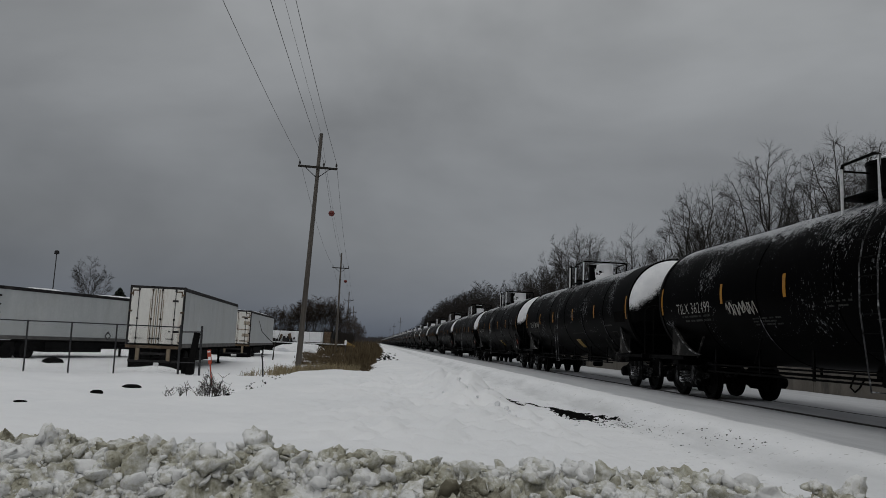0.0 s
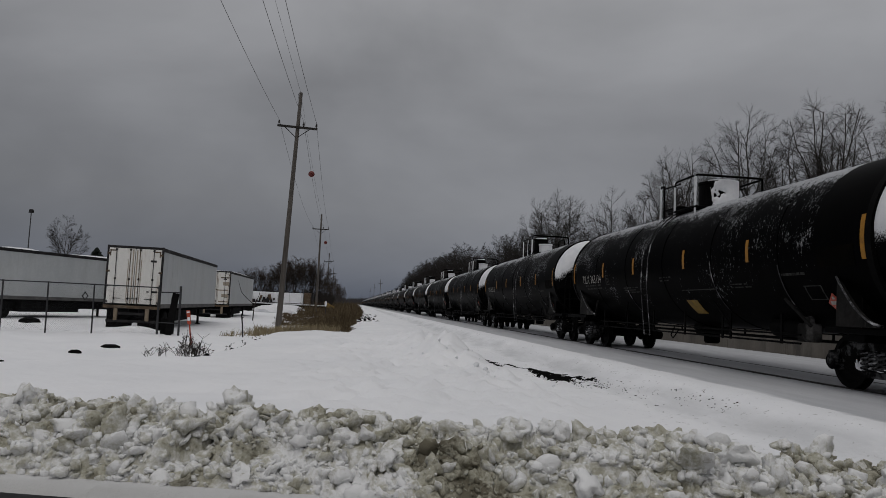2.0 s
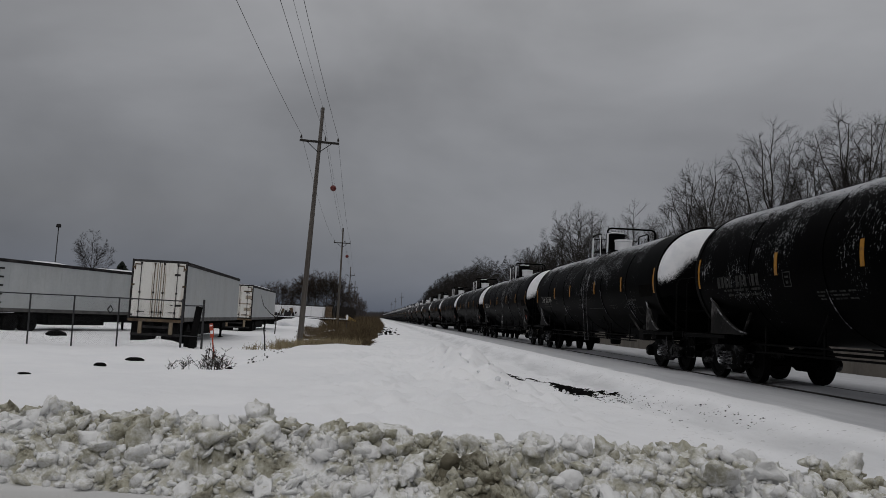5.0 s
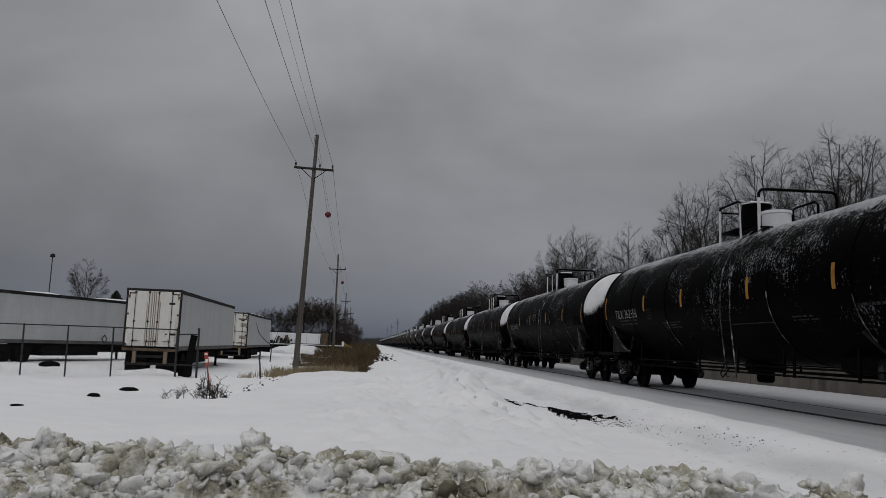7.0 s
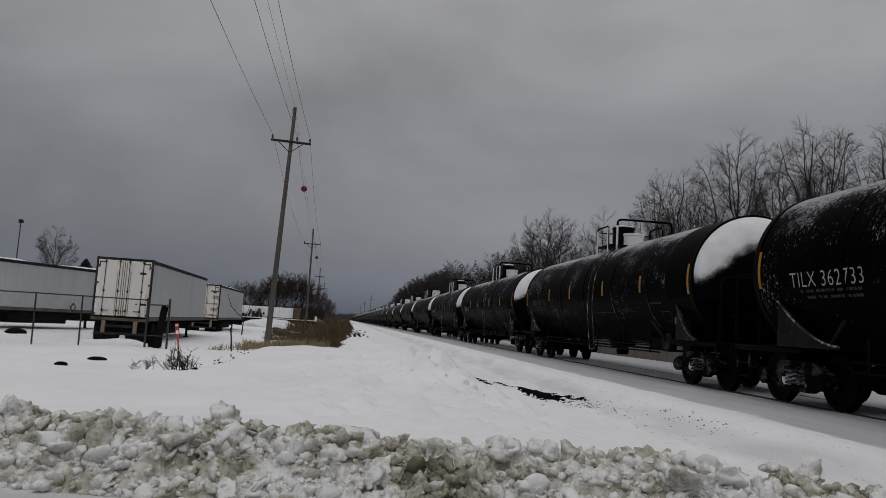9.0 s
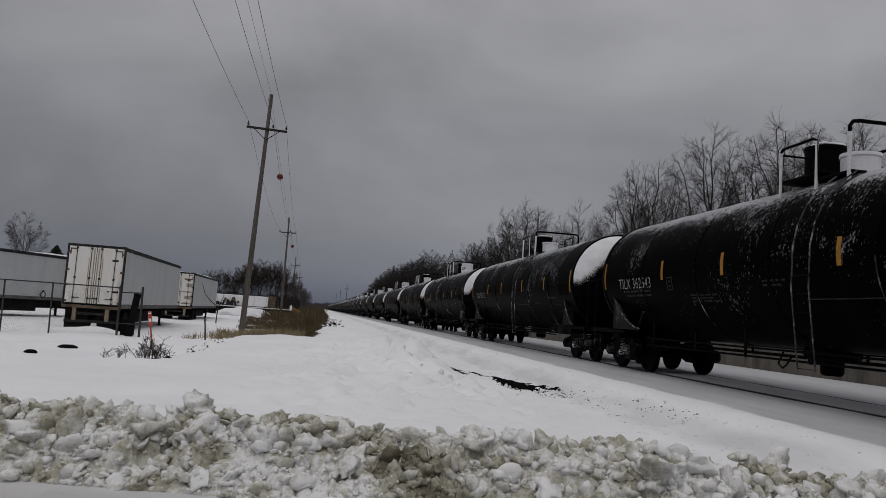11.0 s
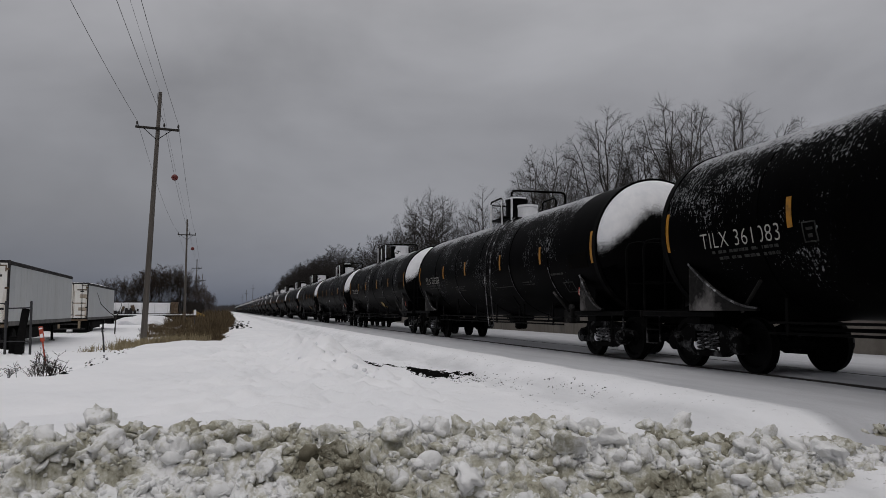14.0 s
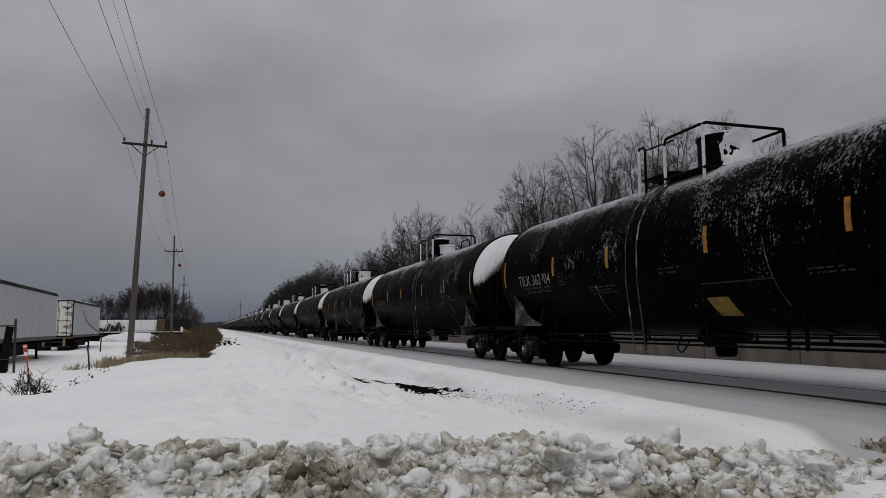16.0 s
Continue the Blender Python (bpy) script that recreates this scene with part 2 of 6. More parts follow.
def head_snow_material():
    """Snow plastered on the tank head, breaking up into specks along its lower edge."""
    m, n, l, b = nodes_of("plastered_head_snow")
    co = n.new("ShaderNodeTexCoord").outputs["Object"]
    info = n.new("ShaderNodeObjectInfo")
    add = n.new("ShaderNodeVectorMath")
    off = n.new("ShaderNodeCombineXYZ")
    l.new(calc(n, l, "MULTIPLY", info.outputs["Random"], 30.0), off.inputs["Y"])
    l.new(co, add.inputs[0])
    l.new(off.outputs[0], add.inputs[1])
    sep = n.new("ShaderNodeSeparateXYZ")
    l.new(co, sep.inputs[0])
    x, z = sep.outputs["X"], sep.outputs["Z"]
    r = n.new("ShaderNodeMapRange")
    r.interpolation_type = "SMOOTHSTEP"
    for k, v in zip(("From Min", "From Max", "To Min", "To Max"), (-1.5, -0.45, 2.42, 3.16)):
        r.inputs[k].default_value = v
    l.new(x, r.inputs[0])
    edge = calc(n, l, "ADD", r.outputs[0], remap(n, l, x, -0.5, 1.5, 0.0, 0.3))
    over = calc(n, l, "SUBTRACT", z, edge)
    fine = noise_node(n, l, add.outputs[0], 48.0, 4, 0.7)
    wide = noise_node(n, l, add.outputs[0], 2.6, 4, 0.6)
    f = calc(n, l, "ADD", calc(n, l, "ADD", calc(n, l, "MULTIPLY", calc(n, l, "SUBTRACT", fine, 0.5), 0.7), calc(n, l, "MULTIPLY", calc(n, l, "SUBTRACT", wide, 0.5), 0.4)), over)
    cover = remap(n, l, f, -0.06, 0.12)
    shade = noise_node(n, l, add.outputs[0], 3.0, 4, 0.6)
    snow = blend(n, l, remap(n, l, shade, 0.35, 0.7), (0.68, 0.69, 0.72), (0.80, 0.80, 0.82))
    l.new(blend(n, l, cover, (0.0008, 0.0008, 0.0009), snow), b.inputs["Base Color"])
    l.new(blend(n, l, cover, (0.5, 0.5, 0.5), (0.85, 0.85, 0.85)), b.inputs["Roughness"])
    b.inputs["Specular IOR Level"].default_value = 0.03
    relief(n, l, b, calc(n, l, "ADD", cover, calc(n, l, "MULTIPLY", fine, 0.3)), 0.35, 0.02)
    return m


def blade_material(name, stops):
    """Dry blades, each its own shade."""
    m, n, l, b = nodes_of(name)
    geo = n.new("ShaderNodeNewGeometry")
    ramp = n.new("ShaderNodeValToRGB")
    e = ramp.color_ramp.elements
    e[0].position, e[0].color = stops[0][0], (*stops[0][1], 1)
    e[1].position, e[1].color = stops[-1][0], (*stops[-1][1], 1)
    for p, c in stops[1:-1]:
        e.new(p).color = (*c, 1)
    patch = noise_node(n, l, geo.outputs["Position"], 0.35, 3, 0.6)
    f = calc(n, l, "ADD", calc(n, l, "MULTIPLY", geo.outputs["Random Per Island"], 0.6), calc(n, l, "MULTIPLY", remap(n, l, patch, 0.3, 0.7), 0.4))
    l.new(f, ramp.inputs[0])
    l.new(ramp.outputs[0], b.inputs["Base Color"])
    b.inputs["Roughness"].default_value = 0.9
    b.inputs["Specular IOR Level"].default_value = 0.1
    return m


M = {
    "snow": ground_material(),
    "bank": bank_material(),
    "core": bank_material("grimy_packed_snow", 0.01),
    "tank": tank_material(),
    "head_snow": head_snow_material(),
    "asphalt": surface("wet_asphalt", (0.012, 0.012, 0.013), (0.03, 0.03, 0.031), 3.0, 0.7, bump=0.3, stain=(0.09, 0.09, 0.095), stain_amt=0.4, spec=0.12),
    "black": surface("black_steel", (0.0008, 0.0008, 0.0009), (0.003, 0.003, 0.003), 3.0, 0.6, bump=0.1, stain=(0.014, 0.013, 0.012), stain_amt=0.35, vary=1, spec=0.03),
    "truck": surface("grimy_cast_steel", (0.001, 0.001, 0.001), (0.004, 0.004, 0.004), 5.0, 0.75, bump=0.25, stain=(0.45, 0.45, 0.46), stain_amt=0.22, vary=1, spec=0.03),
    "wheel": surface("worn_wheel_steel", (0.001, 0.001, 0.001), (0.004, 0.004, 0.004), 6.0, 0.6, bump=0.1, spec=0.04),
    "saddle": surface("snow_dusted_saddle_paint", (0.004, 0.004, 0.004), (0.022, 0.021, 0.02), 1.6, 0.7, bump=0.15, stain=(0.20, 0.19, 0.185), stain_amt=0.7, vary=1, spec=0.05),
    "cap": surface("plastered_snow", (0.68, 0.69, 0.72), (0.80, 0.80, 0.82), 2.5, 0.8, bump=0.4, dist=0.03),
    "ladder": surface("part_frosted_ladder_steel", (0.004, 0.004, 0.004), (0.10, 0.10, 0.105), 7.0, 0.7, bump=0.2, stain=(0.62, 0.63, 0.65), stain_amt=0.8, vary=1, spec=0.05),
    "ice": surface("rime_on_steel", (0.45, 0.46, 0.48), (0.75, 0.75, 0.77), 9.0, 0.7, bump=0.4),
    "yellow": surface("yellow_reflective_tape", (0.27, 0.118, 0.005), (0.40, 0.18, 0.008), 8.0, 0.55, bump=0.05, stain=(0.05, 0.035, 0.015), stain_amt=0.75, vary=1),
    "panel_yellow": surface("faded_yellow_panel", (0.15, 0.09, 0.010), (0.30, 0.19, 0.03), 4.0, 0.6, stain=(0.06, 0.05, 0.03), stain_amt=0.6),
    "letter": surface("white_stencil_paint", (0.26, 0.255, 0.24), (0.44, 0.43, 0.40), 6.0, 0.7, bump=0.05, stain=(0.12, 0.12, 0.12), stain_amt=0.4, vary=1),
    "worn_letter": surface("thin_stencil_paint", (0.05, 0.05, 0.048), (0.12, 0.12, 0.115), 8.0, 0.7, bump=0.05, stain=(0.02, 0.02, 0.02), stain_amt=0.7, vary=1, spec=0.05),
    "faint": surface("worn_stencil_paint", (0.012, 0.012, 0.012), (0.06, 0.06, 0.057), 8.0, 0.7, bump=0.05, stain=(0.004, 0.004, 0.004), stain_amt=0.8, vary=1, spec=0.05),
    "notice": surface("dull_green_notice_paint", (0.001, 0.001, 0.0008), (0.003, 0.0026, 0.002), 5.0, 0.6, stain=(0.008, 0.006, 0.004), stain_amt=0.5, spec=0.008),
    "red": surface("red_placard", (0.32, 0.05, 0.03), (0.42, 0.08, 0.05), 6.0, 0.5),
    "rail": surface("weathered_rail_steel", (0.02, 0.018, 0.017), (0.05, 0.045, 0.042), 4.0, 0.55, 0.4),
    "concrete": surface("stained_concrete", (0.145, 0.13, 0.112), (0.225, 0.205, 0.18), 1.2, 0.85, bump=0.3, stain=(0.07, 0.065, 0.06), stain_amt=0.75, stretch=(1, 1, 0.25)),
    "wood": surface("weathered_pole_wood", (0.055, 0.048, 0.042), (0.125, 0.112, 0.10), 5.0, 0.85, bump=0.4, stretch=(1, 1, 0.06)),
    "darkwood": surface("dark_crossarm_wood", (0.012, 0.011, 0.010), (0.03, 0.026, 0.022), 6.0, 0.85, bump=0.3),
    "ceramic": surface("dark_glazed_insulator", (0.012, 0.009, 0.008), (0.025, 0.02, 0.018), 8.0, 0.3, bump=0.05),
    "wire": surface("aged_conductor", (0.05, 0.05, 0.052), (0.09, 0.09, 0.09), 8.0, 0.6, 0.5, bump=0.05),
    "ball": surface("orange_red_marker_plastic", (0.10, 0.016, 0.013), (0.15, 0.025, 0.02), 5.0, 0.5),
    "white_panel": surface("dulled_white_trailer_sheet", (0.42, 0.44, 0.45), (0.52, 0.535, 0.54), 0.9, 0.5, bump=0.05, stain=(0.34, 0.34, 0.32), stain_amt=0.4, stretch=(1, 1, 0.3)),
    "door_white": surface("white_trailer_door_paint", (0.62, 0.61, 0.58), (0.74, 0.73, 0.70), 1.5, 0.5, bump=0.08, stain=(0.30, 0.22, 0.15), stain_amt=0.6, stretch=(1.6, 1, 0.22)),
    "rust": surface("rusty_steel", (0.035, 0.022, 0.015), (0.13, 0.09, 0.055), 5.0, 0.85, bump=0.3, stain=(0.30, 0.27, 0.22), stain_amt=0.45),
    "dark_door": surface("dark_grimy_door", (0.016, 0.014, 0.012), (0.05, 0.044, 0.038), 1.5, 0.8, stain=(0.09, 0.08, 0.07), stain_amt=0.5, stretch=(1, 1, 0.3), spec=0.1),
    "grey_rail": surface("scuffed_grey_rail", (0.06, 0.06, 0.06), (0.16, 0.155, 0.15), 2.5, 0.7, stain=(0.02, 0.02, 0.02), stain_amt=0.6, spec=0.15),
    "brown_post": surface("pale_rusty_paint", (0.16, 0.125, 0.085), (0.27, 0.22, 0.16), 4.0, 0.8, stain=(0.10, 0.06, 0.035), stain_amt=0.7),
    "rust_run": surface("rust_run_on_white", (0.20, 0.155, 0.11), (0.38, 0.33, 0.27), 3.0, 0.7, stain=(0.62, 0.60, 0.56), stain_amt=0.8, stretch=(1, 1, 0.3)),
    "dark_trim": surface("dark_roof_trim", (0.012, 0.0115, 0.012), (0.03, 0.029, 0.03), 3.0, 0.7, stain=(0.11, 0.10, 0.10), stain_amt=0.4, spec=0.1),
    "under": surface("dark_underframe", (0.003, 0.003, 0.003), (0.010, 0.010, 0.010), 4.0, 0.85, spec=0.05),
    "rubber": surface("tyre_rubber", (0.003, 0.003, 0.003), (0.008, 0.008, 0.008), 6.0, 0.9, spec=0.05),
    "galv": surface("galvanised_fence_steel", (0.03, 0.03, 0.033), (0.06, 0.06, 0.063), 7.0, 0.65, 0.2, spec=0.2),
    "orange": surface("orange_marker_plastic", (0.32, 0.05, 0.025), (0.42, 0.075, 0.04), 6.0, 0.5),
    "bark": surface("grey_brown_bark", (0.012, 0.0105, 0.0095), (0.036, 0.031, 0.028), 6.0, 0.9, bump=0.4, stretch=(1, 1, 0.2), vary=1),
    "twig": surface("dark_winter_twigs", (0.010, 0.008, 0.007), (0.026, 0.021, 0.018), 4.0, 0.9, bump=0.1, vary=1),
    "twig_brown": surface("brown_winter_twigs", (0.022, 0.015, 0.012), (0.055, 0.039, 0.029), 3.0, 0.9, bump=0.1, vary=1),
    "needle": surface("dark_spruce_needles", (0.008, 0.012, 0.009), (0.02, 0.028, 0.02), 5.0, 0.9),
    "grass": blade_material("dry_brown_reeds", ((0.0, (0.026, 0.019, 0.012)), (0.4, (0.068, 0.049, 0.028)), (0.75, (0.115, 0.088, 0.052)), (1.0, (0.17, 0.14, 0.09)))),
    "straw": blade_material("pale_dry_weed_stalks", ((0.0, (0.09, 0.07, 0.045)), (0.5, (0.22, 0.18, 0.11)), (1.0, (0.38, 0.33, 0.22)))),
    "ballast": surface("dark_ballast_stone", (0.002, 0.002, 0.002), (0.007, 0.007, 0.0065), 9.0, 0.9, bump=0.4, spec=0.03),
    "machine": surface("yellow_machine_paint", (0.20, 0.125, 0.025), (0.30, 0.19, 0.045), 3.0, 0.6, stain=(0.15, 0.11, 0.06), stain_amt=0.6),
    "far_wood": surface("distant_bare_woods", (0.035, 0.034, 0.036), (0.06, 0.055, 0.056), 0.4, 0.95),
}


# ---- mesh tools ----
def part(name, bm, material, parent=None, label="", smooth=True):
    """Links a bmesh as one mesh object, under a thing or a part."""
    me = bpy.data.meshes.new(name)
    bm.to_mesh(me)
    bm.free()
    me.materials.append(material if not isinstance(material, str) else M[material])
    if smooth:
        for p in me.polygons:
            p.use_smooth = True
        me.set_sharp_from_angle(angle=radians(38))
    ob = new(name, me)
    if parent:
        ob.parent = parent
    if label:
        ob["label"] = label
    return ob


def raw_part(name, verts, faces, material, parent=None, label="", smooth=False):
    me = bpy.data.meshes.new(name)
    me.from_pydata(verts, [], faces)
    me.materials.append(M[material])
    if smooth:
        for p in me.polygons:
            p.use_smooth = True
    ob = new(name, me)
    if parent:
        ob.parent = parent
    if label:
        ob["label"] = label
    return ob


def box(bm, c, s, m=None, bevel=0.0):
    """A box of size s round c, bevelled, turned by m."""
    r = bmesh.ops.create_cube(bm, size=1.0)
    vs = r["verts"]
    bmesh.ops.scale(bm, vec=s, verts=vs)
    if bevel:
        es = list({e for v in vs for e in v.link_edges})
        g = bmesh.ops.bevel(bm, geom=es, offset=bevel, segments=1, affect="EDGES", profile=0.5)
        vs = list({v for f in g["faces"] for v in f.verts} | {v for v in vs if v.is_valid})
    if m is not None:
        bmesh.ops.transform(bm, matrix=m, verts=vs)
    bmesh.ops.translate(bm, vec=c, verts=vs)
    return bm


def boxes(*specs, bevel=0.0):
    bm = bmesh.new()
    for sp in specs:
        box(bm, sp[0], sp[1], sp[2] if len(sp) > 2 else None, bevel)
    return bm


def tube(bm, pts, r, seg=8, cap=True):
    """A round bar along pts; r is one radius or one for each point."""
    pts = [Vector(p) for p in pts]
    rs = r if isinstance(r, (list, tuple)) else [r] * len(pts)
    rings = []
    ref = None
    for i, p in enumerate(pts):
        d = (pts[min(i + 1, len(pts) - 1)] - pts[max(i - 1, 0)]).normalized()
        if ref is None:
            ref = Vector((0, 0, 1)) if abs(d.z) < 0.9 else Vector((1, 0, 0))
        u = (ref - d * ref.dot(d)).normalized()
        ref = u
        w = d.cross(u)
        rings.append([bm.verts.new(p + (u * math.cos(a) + w * math.sin(a)) * rs[i]) for a in (2 * math.pi * k / seg for k in range(seg))])
    for a, b in zip(rings, rings[1:]):
        for k in range(seg):
            bm.faces.new((a[k], a[(k + 1) % seg], b[(k + 1) % seg], b[k]))
    if cap:
        bm.faces.new(rings[0][::-1])
        bm.faces.new(rings[-1])
    return bm


def tubes(*specs, seg=8):
    bm = bmesh.new()
    for pts, r in specs:
        tube(bm, pts, r, seg)
    return bm


def lathe(bm, profile, seg=32, axis="Y", centre=(0, 0, 0)):
    """Turns (along, radius) pairs round an axis."""
    c = Vector(centre)
    rings = []
    for a, r in profile:
        ring = []
        for k in range(seg):
            t = 2 * math.pi * k / seg
            u, w = math.cos(t) * r, math.sin(t) * r
            ring.append(bm.verts.new(c + (Vector((u, a, w)) if axis == "Y" else Vector((a, u, w)) if axis == "X" else Vector((u, w, a)))))
        rings.append(ring)
    for p, q in zip(rings, rings[1:]):
        for k in range(seg):
            bm.faces.new((p[k], p[(k + 1) % seg], q[(k + 1) % seg], q[k]))
    bm.faces.new(rings[0])
    bm.faces.new(rings[-1])
    bmesh.ops.recalc_face_normals(bm, faces=bm.faces)
    return bm


def empty(name, m, label, category, group="", kind=""):
    ob = new(name)
    ob.empty_display_size = 0.2
    ob.matrix_world = m
    return tagged(ob, label, category, group, kind)


def nz(x, y, z=0.0, s=1.0, octaves=3):
    return noise.fractal(Vector((x * s, y * s, z)), 0.6, 2.0, octaves)


def step(a, b, x):
    t = min(1.0, max(0.0, (x - a) / (b - a)))
    return t * t * (3 - 2 * t)


# ---- ground: one sheet of snow to the horizon ----
ROAD_Z = -0.56


def road_edge(x):
    return 5.75 - 0.2 * x


def height(x, y):
    field = -0.27 + 0.06 * nz(x, y, 1.0, 0.25) + 0.035 * nz(x, y, 4.0, 0.8)
    field += (0.07 * max(0.0, nz(x, y, 14.0, 1.3)) + 0.03 * nz(x, y, 15.0, 2.8)) * step(-2.0, 1.5, x) * step(4.4, 3.4, x)
    # trodden and thrown-up snow between the field and the ridge
    churn = step(-2.6, 0.4, x) * step(4.6, 3.6, x) * step(8.5, 10.5, y) * step(38.0, 26.0, y)
    if churn > 0.0:
        field += churn * (0.16 * abs(nz(x, y, 21.0, 0.9)) + 0.085 * nz(x, y, 22.0, 2.2) + 0.035 * nz(x, y, 23.0, 5.0) - 0.14 * max(0.0, nz(x, y, 17.0, 2.2) - 0.22))
    # trailer yard, lower, left of the right of way
    lip = -3.2 + 0.5 * nz(0.0, y, 2.0, 0.3) - 3.0 * step(19.0, 12.0, y)
    fall = step(lip + 0.4, lip - (1.3 if y > 17 else 4.0), x)
    z = field * (1 - fall) + (-0.72 + 0.10 * nz(x, y, 6.0, 0.16) + 0.03 * nz(x, y, 8.0, 0.7)) * fall
    # drifts against the trailers
    z += 0.30 * math.exp(-((x + 17.0) / 3.5) ** 2 - ((y - 35.0) / 2.2) ** 2)
    z += 0.22 * math.exp(-((x + 8.5) / 2.5) ** 2 - ((y - 31.5) / 2.0) ** 2)
    z += 0.24 * math.exp(-((y - 33.2) / 1.3) ** 2) * step(-26.0, -22.0, x) * step(-7.5, -9.5, x) * (1 + 0.6 * nz(x, 0.0, 4.0, 0.3))
    # grassy ditch beyond the field
    ditch = step(33.0, 36.0, y) * step(1.2, -0.4, x + 0.015 * (y - 35))
    z -= 0.25 * ditch * (1 - fall)
    # lumpy ridge beside the bed
    ridge = math.exp(-((x - 2.35) / 0.75) ** 2) * (0.35 + 0.65 * step(15.0, 18.0, y)) * step(10.0, 13.0, y) * step(40.0, 22.0, y)
    z += ridge * (0.10 + 0.42 * abs(nz(x, y, 3.0, 0.7)) + 0.24 * max(0.0, nz(x, y, 9.0, 1.7)) + 0.07 * nz(x, y, 5.0, 4.0))
    z += 0.22 * math.exp(-((x - 2.45) / 0.6) ** 2 - ((y - 19.6) / 1.6) ** 2) * (1 + 0.8 * nz(x, y, 31.0, 2.4))
    # berm and level track bed
    if x > 2.9:
        bed = -0.028 + 0.008 * nz(x, y, 5.0, 0.5) + 0.024 * step(8.62, 8.8, x)
        dip = -0.33 + 0.04 * nz(x, y, 7.0, 0.8) + 0.02 * nz(x, y, 8.0, 3.0)
        lip = 5.55 + 0.16 * nz(0.0, y, 41.0, 0.6)
        side = dip + (bed + 0.04 + 0.025 * nz(x, y, 42.0, 1.5) - dip) * step(4.55, lip, x)
        side += (bed - side) * step(lip + 0.15, lip + 0.75, x)
        z = z * (1 - step(2.9, 3.6, x)) + side * step(2.9, 3.6, x)
    # down to the road in front
    e = y - road_edge(x)
    k = step(3.6 - 1.5 * step(3.0, 5.0, x), 1.2 - 0.5 * step(3.0, 5.0, x), e) * (1 - 0.35 * step(4.0, 5.6, x))
    z = z * (1 - k) + (ROAD_Z + 0.03 if e > 0.15 else ROAD_Z - 0.08) * k
    if e < 0.15:
        # the verge drops to the road
        z = ROAD_Z - 0.08 if e < -0.1 else z + (ROAD_Z - 0.08 - z) * step(0.15, -0.1, e)
    if y > 110 or abs(x) > 40:
        f = max(step(110, 220, y), step(40, 80, abs(x)))
        z = z * (1 - f) + (-0.5 if x < 3 or x > 17 else -0.1) * f
    return z


def make_ground():
    xs = [-900, -600, -400, -280, -200, -140, -100, -75, -55, -42, -34, -28] + [-24 + i for i in range(8)]
    xs += [-16 + 0.25 * i for i in range(52)] + [-3 + 0.1 * i for i in range(100)] + [7 + 0.25 * i for i in range(40)] + [17, 18, 20, 23, 27, 32, 40, 52, 70, 100, 150, 240, 400, 650, 900]
    ys = [-200, -120, -70, -40, -22, -12, -6, -2, 0, 1, 2, 3] + [3.5 + 0.2 * i for i in range(25)] + [8.5 + 0.1 * i for i in range(185)]
    ys += [27.0 + 0.25 * i for i in range(60)] + [42 + i for i in range(20)] + [63, 66, 70, 75, 80, 86, 93, 100, 110, 125, 145, 170, 200, 240, 290, 350, 430, 540, 700, 950, 1300, 1800]
    verts = [(x, y, height(x, y)) for y in ys for x in xs]
    w = len(xs)
    faces = [(j * w + i, j * w + i + 1, (j + 1) * w + i + 1, (j + 1) * w + i) for j in range(len(ys) - 1) for i in range(w - 1)]
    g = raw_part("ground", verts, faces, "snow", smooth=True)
    tagged(g, "wind-packed white snow covering the field and track bed", "snow", kind="structure")


def make_road():
    n = 60
    verts, faces = [], []
    for i in range(n + 1):
        x = -60 + 120 * i / n
        e = road_edge(x) + 0.05 * nz(x, 0, 3.0, 0.8)
        verts += [(x, e, ROAD_Z - 0.004), (x, e - 9.0, ROAD_Z + 0.02)]
    faces = [(2 * i + 1, 2 * i + 3, 2 * i + 2, 2 * i) for i in range(n)]
    r = raw_part("road", verts, faces, "asphalt")
    tagged(r, "wet black asphalt road with a ploughed snowy edge", "road", kind="structure")


def bank_height(x, d):
    """Height over the road of the ploughed bank, d metres behind its foot."""
    top = 0.395 + 0.07 * nz(x, 0, 12.0, 0.7) + 0.05 * nz(x, 0, 5.0, 2.4)
    top *= 1 - 0.58 * step(3.0, 5.5, x)
    return top * math.sin(math.pi * min(1.0, max(0.0, d / 2.3)) ** 0.8) if d < 2.3 else 0.0


def bank_foot(x):
    return road_edge(x) + 0.42


def lump_shape(seed, sub, faces_n, rough):
    """A broken lump about a metre across: a ball cut by random planes, its edges crumbled round."""
    rng = random.Random(seed)
    cuts = []
    for _ in range(faces_n):
        cuts.append((Vector((rng.gauss(0, 1), rng.gauss(0, 1), rng.gauss(0, 1))).normalized(), rng.uniform(0.24, 0.46)))
    bm = bmesh.new()
    bmesh.ops.create_icosphere(bm, subdivisions=sub, radius=1.0)
    for v in bm.verts:
        u = v.co.normalized()
        near = [0.56] + [d / u.dot(c) for c, d in cuts if u.dot(c) > 0.2]
        r = -math.log(sum(math.exp(-27.0 * q) for q in near)) / 27.0
        v.co = u * r * (1.04 + 1.25 * rough * noise.noise(u * 1.8 + Vector((seed, 0, 0))) + 0.7 * rough * noise.noise(u * 6.0 + Vector((0, seed, 0))) + 0.4 * rough * noise.noise(u * 13.0 + Vector((0, 0, seed))))
    return bm


def chunk_mesh(seed):
    bm = lump_shape(seed, 3, 8, 0.40)
    me = bpy.data.meshes.new("snow_chunk")
    bm.to_mesh(me)
    bm.free()
    me.materials.append(M["bank"])
    for p in me.polygons:
        p.use_smooth = True
    return me


